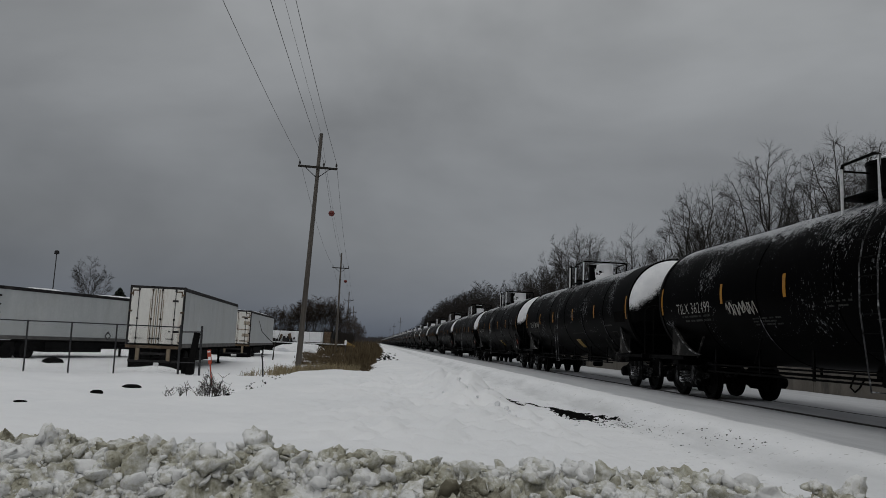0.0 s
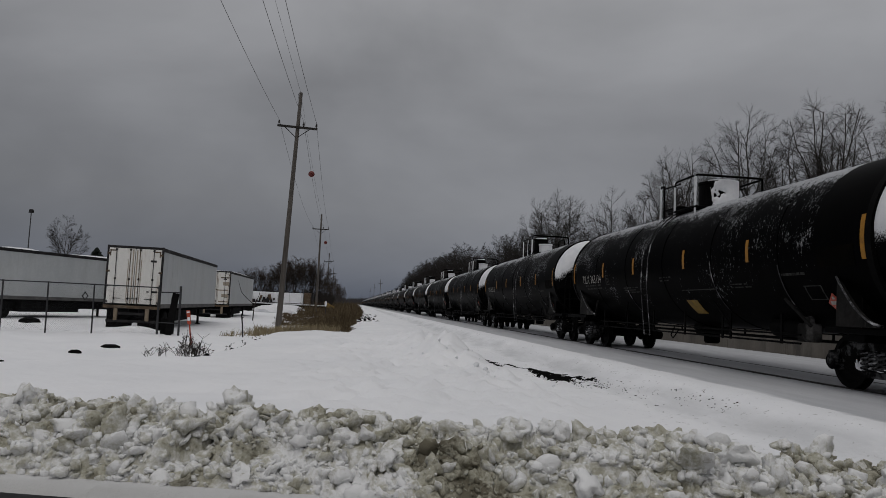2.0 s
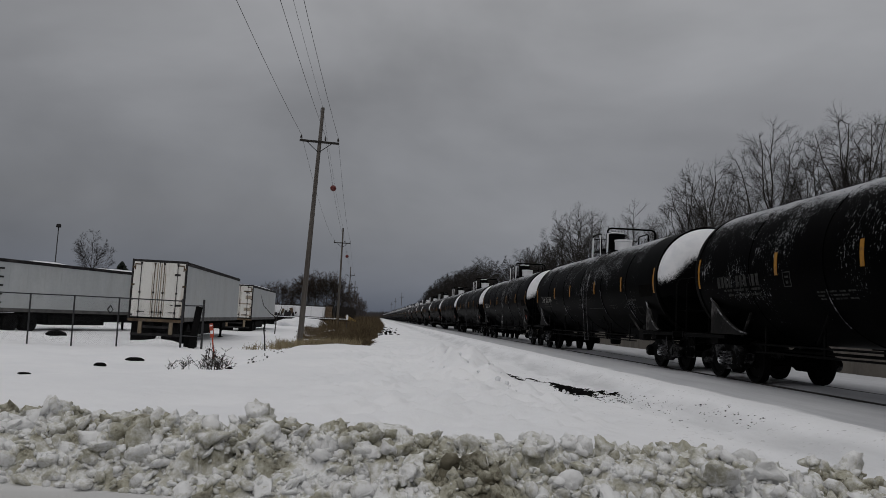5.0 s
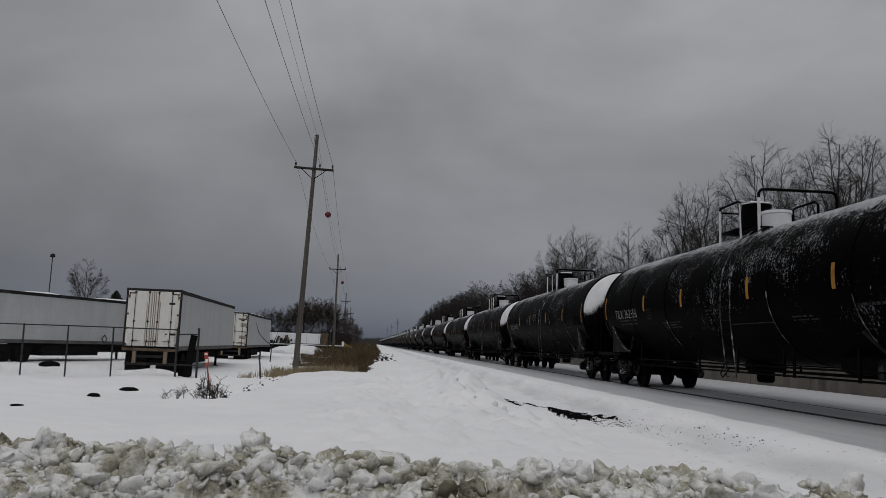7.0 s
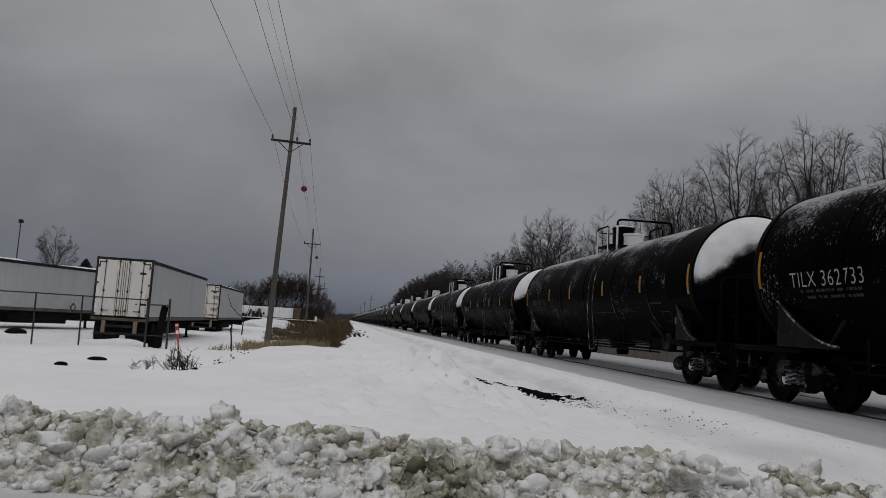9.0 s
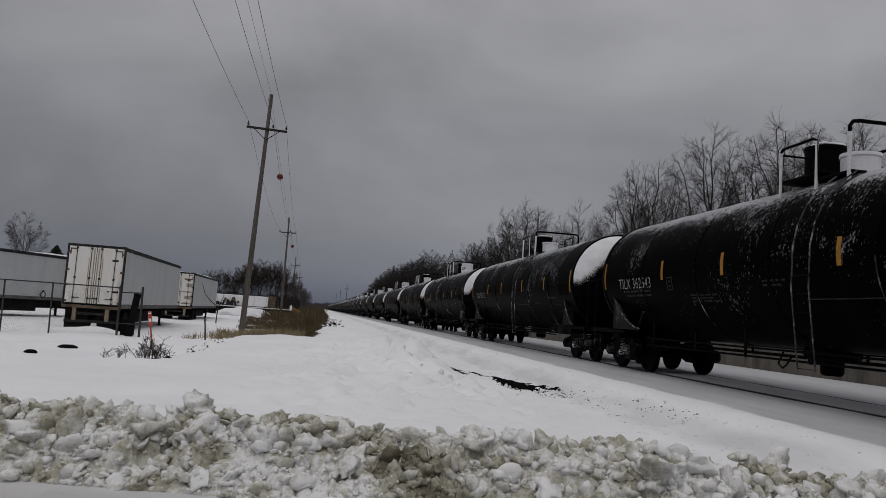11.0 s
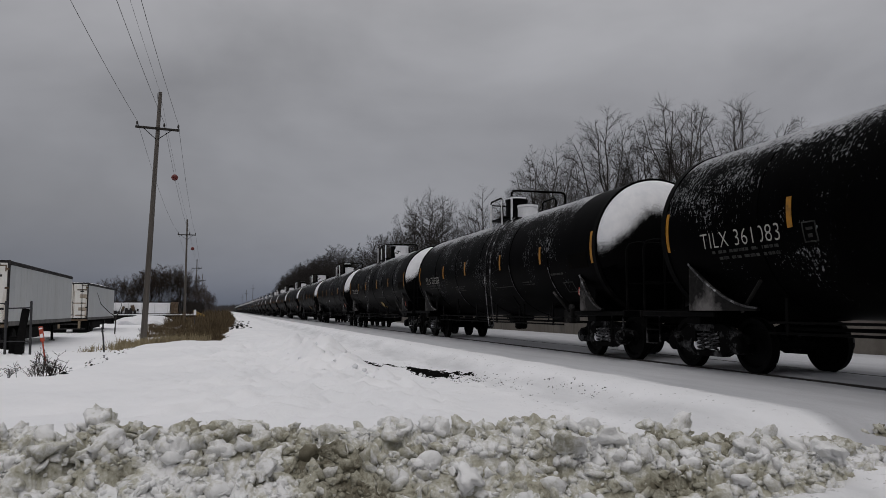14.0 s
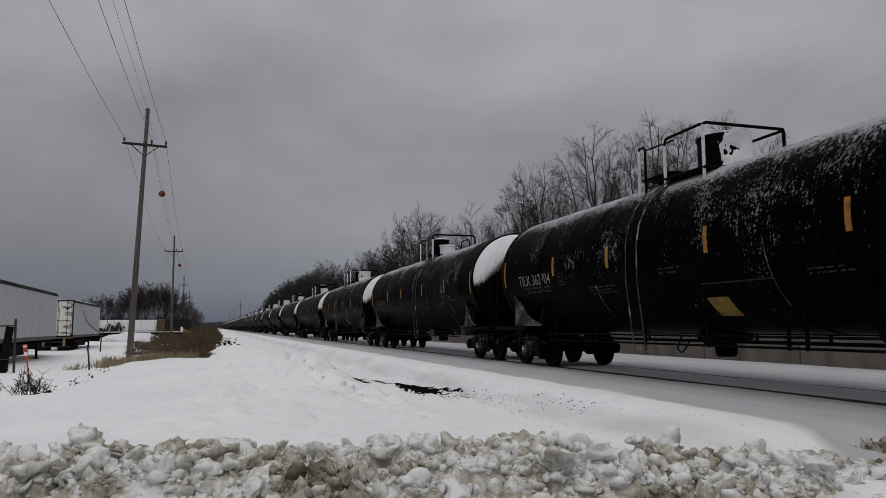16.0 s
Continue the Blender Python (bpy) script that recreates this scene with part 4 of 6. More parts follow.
def tank_car(kind, label):
    """One car with all its parts, at the origin."""
    spec = KIND_A if kind == "a" else KIND_B
    car = empty("tank_car", pose(0, 0, 0), label, "tank car", "tank cars of the train")
    part("tank", tank_shell(), "tank", car)
    for s in (-1, 1):
        r = part("end_ring", end_ring(), "black", car)
        r.location = (0, s * TANK_Y, TANK_Z)
    part("snow_cap", snow_cap(3 if kind == "a" else 8, 0.66), "head_snow", car, "white wind-plastered snow on the tank head")
    top = TANK_Z + TANK_R
    (crown_a if kind == "a" else crown_b)(car, top)
    # ladder down the flank
    l0, l1 = spec["ladder"]
    for y in (l0, l1):
        pts = [on_tank(y, a, 0.10) for a in (60, 46, 32, 18, 5)] + [Vector((-1.68, y - 0.02, 1.9)), Vector((-1.58, y - 0.1, 0.58))]
        part("ladder_rail", tubes((pts, 0.014), seg=6), "ladder", car, "part-frosted ladder rail")
    for i in range(9):
        z = 0.6 + i * 0.30
        x = -1.58 - 0.10 * min(1, i / 5)
        part("rung", tubes((((x, l0 - 0.1 + 0.012 * i, z), (x, l1 - 0.1 + 0.012 * i, z)), 0.010), seg=5), "ladder" if i == 0 else "black", car)
    # snow caught on the strap over the crown beside the ladder
    part("strap_snow", flank_patch(l1 + 0.05, l0 - 0.05, 42, 66, 0.03, 2, 8), "ladder", car, "rime on the crown strap")
    # frost caught along the lower welds and a stiffening bar
    for y, a0, a1 in ((-2.62, -46, -4), (-5.22, -44, -12), (2.58, -50, -20)):
        part("weld_frost", flank_patch(y - 0.009, y + 0.009, a0, a1, 0.022, 1, 12), "ladder", car, "thin line of frost on a weld")
    part("bar_frost", flank_patch(-2.6, -0.9, -27.5, -26.8, 0.014, 8, 1), "faint", car, "faint frosted horizontal bar")
    for y in (-TANK_Y + 0.12, TANK_Y - 0.12):
        part("reflector", flank_patch(y - 0.05, y + 0.05, -13, 13), "yellow", car, "yellow reflective strip")
    for y in spec["strips"]:
        part("reflector", flank_patch(y - 0.05, y + 0.05, -8, 8.5), "yellow", car, "yellow reflective strip")
    y = spec["strips"][0] - 0.22
    part("stencil_frame", add_patches(bmesh.new(), ((y - 0.26, y, -17, -16.2), (y - 0.26, y, -6.8, -6), (y - 0.02, y, -17, -6), (y - 0.26, y - 0.24, -17, -6), (y - 0.19, y - 0.07, -10.5, -9), (y - 0.17, y - 0.09, -14.5, -12.5))), "faint", car)
    for y0, y1, a, hf in ((2.9, 1.9, -22, 0.6), (2.9, 2.0, -24.5, 0.6), (2.85, 1.9, -27, 0.6), (-5.2, -5.9, -19, 0.9), (0.2, -0.4, -14, 0.6), (0.2, -0.3, -17, 0.6), (-3.3, -4.0, -24, 0.5), (-3.3, -4.1, -26.5, 0.5)):
        part("stencil_line", stencil_words(y0, y1, a, hf, int(y0 * 10 + a)), "faint", car)["kind"] = "stuff"
    part("notice_panel", flank_patch(-7.35, -6.4, -16, -3.5, 0.006), "notice", car, "dull greenish notice panel")
    part("placard_frame", add_patches(bmesh.new(), ((-6.3, -5.8, -28, -27.3), (-6.3, -5.85, -38, -37.3), (-5.85, -5.82, -38, -27.3), (-6.3, -6.27, -38, -27.3))), "faint", car)
    # diamond placard
    p = part("placard", boxes(((0, 0, 0), (0.012, 0.25, 0.25), pose(0, 0, 0, 45, 0, 0))), "red", car, "red hazard diamond")
    p.location = on_tank(-6.5, -39, 0.05)
    p.rotation_euler = (0, radians(-25), 0)
    part("placard_mark", boxes(((-0.012, 0, 0), (0.006, 0.2, 0.06)), ((-0.012, 0, -0.08), (0.006, 0.05, 0.04)), ((-0.012, 0, 0.09), (0.006, 0.06, 0.05))), "letter", p, smooth=False)
    # saddles over the trucks, sills, couplers
    for s in (-1, 1):
        y0, y1 = (7.1, 5.3) if s > 0 else (-6.8, -7.9)
        for x in (-1, 1):
            bm = bmesh.new()
            a, b = [], []
            for i in range(9):
                u = i / 8
                zt = 1.08 + 0.78 * (1 - u) ** 1.8
                xo = x * (1.44 + 0.06 * u)
                a.append((bm.verts.new((xo, y0 + (y1 - y0) * u, zt)), bm.verts.new((xo + x * 0.02, y0 + (y1 - y0) * u, 1.04))))
                b.append((bm.verts.new((xo - x * 0.06, y0 + (y1 - y0) * u, zt)), bm.verts.new((xo - x * 0.04, y0 + (y1 - y0) * u, 1.04))))
            for i in range(8):
                bm.faces.new((a[i][0], a[i + 1][0], a[i + 1][1], a[i][1]))
                bm.faces.new((b[i][0], b[i][1], b[i + 1][1], b[i + 1][0]))
                bm.faces.new((a[i][0], b[i][0], b[i + 1][0], a[i + 1][0]))
                bm.faces.new((a[i][1], a[i + 1][1], b[i + 1][1], b[i][1]))
            bm.faces.new((a[0][0], a[0][1], b[0][1], b[0][0]))
            bmesh.ops.recalc_face_normals(bm, faces=bm.faces)
            part("saddle", bm, "saddle", car, "pale snow-dusted saddle plate")
            # thin pale bar that puts the highlight on the plate's curved edge
            lip = tubes(([(x * (1.46 + 0.06 * i / 8), y0 + (y1 - y0) * i / 8, 1.08 + 0.78 * (1 - i / 8) ** 1.8) for i in range(9)], 0.018), seg=6)
            part("saddle_lip", lip, "ladder", car)
        part("bolster_web", boxes(((0, s * 7.15, 1.2), (2.5, 0.05, 0.7))), "black", car, smooth=False)
        bm = boxes(((0, s * 8.0, 0.92), (0.36, 1.9, 0.3)), ((0, s * 8.72, 0.98), (2.9, 0.08, 0.14)), ((0, s * 7.15, 0.9), (2.7, 0.4, 0.2)), ((-1.4, s * 7.6, 0.98), (0.06, 2.3, 0.1)), ((1.4, s * 7.6, 0.98), (0.06, 2.3, 0.1)), bevel=0.015)
        part("end_sill", bm, "black", car)
        bm = boxes(((0, s * 8.95, 0.86), (0.16, 0.5, 0.2)), ((0.06, s * 9.1, 0.86), (0.24, 0.22, 0.28)), bevel=0.03)
        part("coupler", bm, "truck", car)
        part("end_rail", tubes((((-1.35, s * 8.72, 0.98), (-1.35, s * 8.72, 2.3), (-1.28, s * 8.72, 2.42), (-1.1, s * 8.72, 2.46), (-0.55, s * 8.72, 2.46), (-0.45, s * 8.72, 2.38), (-0.45, s * 8.72, 0.98)), 0.022),
                               (((-1.35, s * 8.72, 1.6), (-0.45, s * 8.72, 1.6)), 0.016)), "black", car)
        part("end_rail", tubes((((0.5, s * 8.72, 0.98), (0.5, s * 8.72, 1.9), (1.35, s * 8.72, 1.9), (1.35, s * 8.72, 0.98)), 0.022)), "black", car)
        bm = tubes((((-1.38, s * 8.6, 0.98), (-1.38, s * 8.6, 0.42), (-1.38, s * 8.15, 0.42), (-1.38, s * 8.15, 0.98)), 0.02), (((-1.38, s * 8.6, 0.68), (-1.38, s * 8.15, 0.68)), 0.016))
        part("stirrup", bm, "truck", car)
        part("brace", tubes((((-1.3, s * 5.9, 1.02), (-1.42, s * 5.3, 1.5)), 0.03)), "saddle", car)
        part("brace", tubes((((-1.3, s * 3.1, 0.95), (-1.42, s * 2.6, 1.45)), 0.022)), "black", car)
        tr = part("truck", boxes(((0, 0, 0.55), (2.0, 0.36, 0.3)), ((0, 0.5, 0.42), (1.7, 0.1, 0.12)), ((0, -0.5, 0.42), (1.7, 0.1, 0.12)), bevel=0.02), "truck", car)
        tr.location = (0, s * 7.15, 0)
        for x in (-1, 1):
            f = part("side_frame", side_frame(), "truck", tr)
            f.location = (x * 1.0, 0, 0)
            if x > 0:
                f.rotation_euler = (0, 0, math.pi)
            for y in (-0.2, 0.0, 0.2) if x < 0 else ():
                sp = part("spring", spring(), "ladder", tr)
                sp.location = (x * 1.03, y, 0)
        bm = bmesh.new()
        bmesh.ops.create_icosphere(bm, subdivisions=3, radius=1.0)
        for v in bm.verts:
            v.co *= 1 + 0.35 * noise.noise(v.co * 2.2 + Vector((s, 0, 3)))
            v.co = Vector((v.co.x * 0.08, v.co.y * 0.08 + 0.06 * v.co.z, v.co.z * 0.15))
        part("truck_snow", bm, "cap", tr, "snow packed into the side frame").location = (-1.0, 0.36, 0.42)
    for y in AXLES:
        w = part("wheelset", wheelset(), "wheel", car)
        w.location = (0, y, 0.456)
    # safety rails, piping and outlet beneath
    for x in (-1.3, 1.3):
        bm = tubes((((x, -5.6, 0.86), (x, 5.3, 0.86)), 0.02), (((x, -5.6, 0.70), (x, 5.3, 0.70)), 0.02))
        part("safety_rail", bm, "black", car)
        for y in (-5.0, -3.1, -2.75, -0.9, 1.0, 2.9, 4.9):
            part("hanger", boxes(((x, y, 0.95), (0.03, 0.06, 0.56))), "black", car, smooth=False)
    bm = lathe(bmesh.new(), [(0.45, 0.05), (0.45, 0.16), (0.5, 0.2), (0.72, 0.2), (0.74, 0.32), (0.95, 0.36)], 20, "Z", (0, 0.3, 0))
    part("outlet_valve", bm, "black", car)
    part("outlet_skid", boxes(((0, 0.3, 0.84), (0.6, 0.9, 0.16)), ((-0.3, 0.3, 0.74), (0.05, 0.5, 0.2)), bevel=0.04), "black", car)
    part("outlet_handle", tubes((((-1.1, 0.12, 0.85), (-1.2, 0.12, 0.62), (-1.2, 0.0, 0.55), (-1.2, -0.12, 0.62), (-1.1, -0.12, 0.78)), 0.016)), "black", car)
    part("train_pipe", tubes((((-0.5, -8.6, 0.75), (-0.5, 8.6, 0.75)), 0.03)), "black", car)
    bm = lathe(bmesh.new(), [(-4.9, 0.02), (-4.88, 0.2), (-3.9, 0.2), (-3.88, 0.02)], 18, "Y", (-0.7, 0, 0.98))
    part("air_reservoir", bm, "black", car)
    bm = boxes(((-0.9, -5.25, 0.9), (0.25, 0.45, 0.35)), ((-0.9, -5.25, 1.15), (0.08, 0.3, 0.3)), bevel=0.04)
    part("brake_valve", bm, "saddle", car, "snow-crusted brake valve")
    return car


NUMBERS = {0: "362499", 1: "360964", 2: "363134", 3: "362513", 5: "362664", 6: "362656", 7: "362733", 9: "362543", 10: "362512", 11: "361083", 12: "362658", 13: "362704"}
OPEN_RAIL = {1, 2, 11, 13, 15, 18, 19, 24, 27, 31, 36, 40, 43, 47, 51}
CARS, LINES = {}, {}
FIRST_CAR, LAST_CAR = -1, 54


# small changes of pace along the way: seconds, metres behind an even run
PACE = [(0.0, 0.32), (0.5, 0.36), (1.0, 0.24), (1.5, 0.14), (2.0, -0.20), (2.5, -0.36), (3.0, -0.33), (3.5, -0.37), (4.0, -0.44), (6.5, -0.46), (7.0, -0.33),
        (7.5, -0.06), (8.0, 0.02), (8.5, 0.0), (9.0, 0.07), (11.5, -0.24), (12.0, -0.22), (12.5, -0.17), (13.0, 0.0), (13.5, -0.05), (14.0, 0.13), (14.5, 0.18), (15.0, 0.22),
        (15.5, 0.46), (16.0, 0.82)]


def car_y(k, t):
    """Where the middle of car k is at t seconds."""
    lag = float(np.interp(t, [p[0] for p in PACE], [p[1] for p in PACE]))
    return 11.62 + CAR_LEN * k - SPEED * t + lag


def lettered(car, k):
    if k in NUMBERS:
        part("lettering", lettering_mesh("TILX " + NUMBERS[k], 0.38, 6.6, 4.72, 2.19), "letter", car, "white stencilled reporting mark")
    else:
        bm = bmesh.new()
        for i in range(11):
            if i != 4:
                o = flank_patch(6.6 - i * 0.17 - 0.11, 6.6 - i * 0.17, -14, -5, 0.008, 1, 2)
                me = bpy.data.meshes.new("t")
                o.to_mesh(me)
                o.free()
                bm.from_mesh(me)
                bpy.data.meshes.remove(me)
        part("lettering", bm, "faint", car, "worn stencilled marks")
    if k == 10:
        part("load_limit", lettering_mesh("LD LMT 194900 LB 882", 0.13, 6.47, 5.36, 1.86), "worn_letter", car, "worn white stencilled weights")
        part("light_weight", lettering_mesh("LT WT   91400 LB 41", 0.13, 6.43, 5.40, 1.70), "worn_letter", car, "worn white stencilled weights")
    else:
        for y0, a in ((6.35, -16.5), (6.2, -20.5)):
            if a not in LINES:
                LINES[a] = part("stencil_line", stencil_words(y0, 4.85, a, 0.9, int(y0 * 10 + a)), "faint", car)
                line = LINES[a]
            else:
                line = new("stencil_line", LINES[a].data)
                line.parent = car
            line["kind"] = "stuff"
    if k in OPEN_RAIL:
        part("yellow_panel", flank_patch(-1.40, -0.86, -53, -37, 0.012), "panel_yellow", car, "faded yellow panel low on the flank")
    if k == 0:
        # sprayed tag beside the number
        bm = bmesh.new()
        rng = random.Random(2)
        y = 3.9
        for i in range(5):
            pts = [on_tank(y - 0.20 * j / 4 + 0.05 * math.sin(j * 2.2 + i), -13 + 5.5 * math.sin(j * 1.9 + i * 1.3), 0.012) for j in range(7)]
            tube(bm, pts, 0.012, 4)
            y -= 0.24
        part("sprayed_tag", bm, "letter", car, "white sprayed scrawl")


def make_train():
    kinds = {"a": tank_car("a", "black tank car with open crown rail, frosted top and snow-plastered end"),
             "b": tank_car("b", "black tank car with looped crown rails, frosted top and snow-plastered end")}
    used = set()
    for k in range(FIRST_CAR, LAST_CAR + 1):
        kind = "a" if k in OPEN_RAIL else "b"
        base = kinds[kind]
        car = base if kind not in used else copy_thing(base, pose(TRACK_X, 0, 0))
        used.add(kind)
        CARS[k] = car
    for k, car in CARS.items():
        car.matrix_basis = pose(TRACK_X, car_y(k, 0), 0)
        lettered(car, k)


make_train()


# ---- utility poles and wires ----
def utility_pole(x, y, z0, z1, lean, arm=2.35, group="utility poles along the track"):
    ob = empty("utility_pole", pose(x, y, z0, 0, lean, 0), "weathered wooden utility pole with crossarm and insulators", "utility pole", group)
    h = z1 - z0
    rs = [0.17, 0.15, 0.12, 0.10]
    part("pole", tubes((((0, 0, -0.3), (0, 0, h * 0.33), (0, 0, h * 0.7), (0, 0, h)), rs), seg=14), "wood", ob)
    za = h - 0.155 * h
    part("crossarm", boxes(((0, -0.16, za), (arm, 0.1, 0.13)), bevel=0.012), "darkwood", ob)
    for s in (-1, 1):
        part("brace", tubes((((s * arm * 0.32, -0.2, za - 0.04), (s * 0.05, -0.18, za - 0.62)), 0.022), seg=6), "black", ob)
    for px in (-arm / 2 + 0.08, 0.34, arm / 2 - 0.08):
        bm = lathe(bmesh.new(), [(0.06, 0.02), (0.12, 0.02), (0.14, 0.07), (0.19, 0.045), (0.21, 0.075), (0.26, 0.045), (0.31, 0.05), (0.33, 0.02)], 12, "Z", (px, -0.16, za))
        part("insulator", bm, "ceramic", ob)
    part("ground_wire", tubes((((0.0, -0.12, h - 0.02), (-0.12, -0.14, h - 0.1), (-0.13, -0.15, h - 0.6)), 0.012), seg=5), "wire", ob)
    m = ob.matrix_world
    tops = [m @ Vector((px, -0.16, za + 0.34)) for px in (-arm / 2 + 0.08, 0.34, arm / 2 - 0.08)] + [m @ Vector((0.0, -0.05, h - 0.05))]
    return tops


def wire(a, b, sag, r=0.012):
    pts = [a.lerp(b, i / 24) - Vector((0, 0, sag * 4 * (i / 24) * (1 - i / 24))) for i in range(25)]
    tagged(part("power_line", tubes((pts, r), seg=5), "wire"), "thin sagging overhead power wire", "wire", "overhead wires")


def make_poles():
    line = [(-4.35, 44.0, -0.4, 13.45, 1.9), (-5.35, 105.0, -0.5, 13.4, 0.0), (-7.0, 186.0, -0.5, 13.3, 0.0), (-8.0, 262.0, -0.5, 13.3, 0), (-9.0, 330.0, -0.5, 13.3, 0), (-10, 400.0, -0.5, 13, 0), (-11, 480.0, -0.5, 13, 0)]
    ends = [utility_pole(x, y, a, b, lean) for x, y, a, b, lean in line]
    for x, y, top in ((13.2, 400.0, 14.8), (12.9, 520.0, 15.0), (13.0, 660.0, 15.0)):
        utility_pole(x, y, -0.5, top, 0.0)
    near = [Vector((v.x + 0.15, -16.0, v.z)) for v in ends[0]]
    for a, b in zip([near] + ends, ends):
        for i in range(4):
            wire(a[i], b[i], 0.9 if i < 3 else 0.5, 0.010 if i < 3 else 0.007)
    for y, f, s in ((58.0, None, 0.24), (124.0, None, 0.27)):
        j = 0 if y < 105 else 1
        a, b = ends[j][1], ends[j + 1][1]
        u = (y - a.y) / (b.y - a.y)
        c = a.lerp(b, u) - Vector((0, 0, 0.9 * 4 * u * (1 - u)))
        bm = bmesh.new()
        bmesh.ops.create_uvsphere(bm, u_segments=20, v_segments=12, radius=s)
        ob = empty("marker_ball", Matrix.Translation(c), "red-orange aerial marker ball hung on a wire", "marker ball")
        part("shell", bm, "ball", ob)
        part("seam", lathe(bmesh.new(), [(-0.02, s), (-0.02, s + 0.015), (0.02, s + 0.015), (0.02, s)], 20, "Z"), "ball", ob)


make_poles()


# ---- low concrete wall behind the track ----
def make_wall():
    wall = empty("wall_east", pose(0, 0, 0), "low stained concrete barrier wall behind the track", "wall", kind="structure")
    y = -20.0
    while y < 160:
        bm = boxes(((14.95, y + 1.99, 0.38), (0.3, 3.97, 1.0)), bevel=0.02)
        part("panel", bm, "concrete", wall)
        bm = boxes(((14.95, y + 1.99, 0.905), (0.36, 3.99, 0.05)), bevel=0.015)
        part("coping", bm, "cap", wall, "thin snow along the coping")
        y += 4.0


make_wall()


# ---- trailer yard ----
def wheel_pair(parent, x, y, z):
    for dx in (0.0, 0.3):
        bm = lathe(bmesh.new(), [(-0.14, 0.2), (-0.14, 0.46), (-0.10, 0.51), (0.10, 0.51), (0.14, 0.46), (0.14, 0.2), (0.06, 0.18), (0.06, 0.02)], 24, "X")
        w = part("wheel", bm, "rubber", parent)
        w.location = (x + (dx if x < 0 else -dx), y, z)


def semi_trailer(m, length, label, door_paint="door_white", door_label="white swing door with rusty stains", side_hinges=False):
    """A dry-van trailer; rear doors at y = 0 facing -y, the box running along +y, wheels at the rear."""
    t = empty("semi_trailer", m, label, "trailer", "parked trailers in the yard")
    w, z0, z1 = 2.6, 1.18, 4.03
    # side sheets, with seams every 1.2 m
    for s in (-1, 1):
        bm = bmesh.new()
        box(bm, (s * (w / 2 - 0.02), length / 2, (z0 + z1) / 2), (0.04, length - 0.1, z1 - z0 - 0.1))
        part("side_wall", bm, "white_panel", t, smooth=False)
        k = 0.9
        while k < length - 0.5:
            part("side_seam", boxes(((s * (w / 2 + 0.002), k, (z0 + z1) / 2), (0.006, 0.03, z1 - z0 - 0.2))), "white_panel", t, smooth=False)
            k += 1.22
        part("bottom_rail", boxes(((s * (w / 2 + 0.005), length / 2, z0 + 0.06), (0.05, length, 0.2)), bevel=0.01), "grey_rail", t)
        part("top_rail", boxes(((s * (w / 2 + 0.004), length / 2, z1 - 0.08), (0.05, length, 0.17)), bevel=0.01), "dark_trim", t)
    part("roof", boxes(((0, length / 2, z1), (w - 0.02, length - 0.04, 0.05)), bevel=0.02), "dark_trim", t)
    part("front_wall", boxes(((0, length - 0.03, (z0 + z1) / 2), (w - 0.06, 0.05, z1 - z0 - 0.02)), bevel=0.01), "white_panel", t)
    part("floor", boxes(((0, length / 2, z0 - 0.03), (w - 0.1, length - 0.1, 0.1)),), "under", t, smooth=False)
    # rear frame and doors
    part("rear_frame", boxes(((-w / 2 + 0.04, -0.02, (z0 + z1) / 2), (0.08, 0.1, z1 - z0 + 0.1)), ((w / 2 - 0.04, -0.02, (z0 + z1) / 2), (0.08, 0.1, z1 - z0 + 0.1)), ((0, -0.02, z1 - 0.02), (w - 0.16, 0.1, 0.12)), bevel=0.01), "dark_trim", t)
    part("rear_sill", boxes(((0, -0.03, z0 - 0.04), (w, 0.14, 0.14)), bevel=0.015), "rust", t, "rust-streaked rear sill")
    for s in (-1, 1):
        d = part("door", boxes(((s * 0.61, -0.045, (z0 + z1) / 2 + 0.02), (1.19, 0.05, z1 - z0 - 0.2)), bevel=0.008), door_paint, t, door_label)
        for x in (0.22, 0.86):
            part("lock_rod", tubes((((s * x, -0.10, z0 + 0.06), (s * x, -0.10, z1 - 0.1)), 0.017), seg=8), "galv" if x > 0.5 else "rust", d)
            for z in (z0 + 0.1, z0 + 1.3, z1 - 0.14):
                part("rod_guide", boxes(((s * x, -0.09, z), (0.09, 0.05, 0.09)), bevel=0.01), "dark_trim", d)
            part("handle", boxes(((s * (x - 0.12), -0.12, z0 + 0.36), (0.36, 0.02, 0.035)), ((s * (x - 0.02), -0.11, z0 + 0.36), (0.05, 0.04, 0.12))), "dark_trim", d, smooth=False)
        for z in (z0 + 0.2, z0 + 0.95, z0 + 1.65, z0 + 2.5):
            part("hinge", boxes(((s * 1.2, -0.085, z), (0.16, 0.03, 0.09)), bevel=0.008), "rust" if z > 2.5 else "dark_trim", d)
        if door_paint == "door_white":
            part("rust_run", boxes(((s * 0.09, -0.075, (z0 + z1) / 2), (0.05, 0.008, z1 - z0 - 0.24)), ((s * 0.30, -0.075, (z0 + z1) / 2 - 0.2), (0.035, 0.008, z1 - z0 - 0.8))), "rust_run", d, "brown run of rust down the door", smooth=False)
        part("corner_tape", boxes(((s * 1.02, -0.074, z1 - 0.2), (0.3, 0.006, 0.06)), ((s * 1.14, -0.074, z1 - 0.32), (0.05, 0.006, 0.3))), "rust", d, smooth=False)
    if side_hinges:
        for i in range(5):
            part("side_hinge", boxes(((w / 2 + 0.02, 0.28, z0 + 0.45 + i * 0.47), (0.02, 0.45, 0.10)), bevel=0.008), "dark_trim", t)
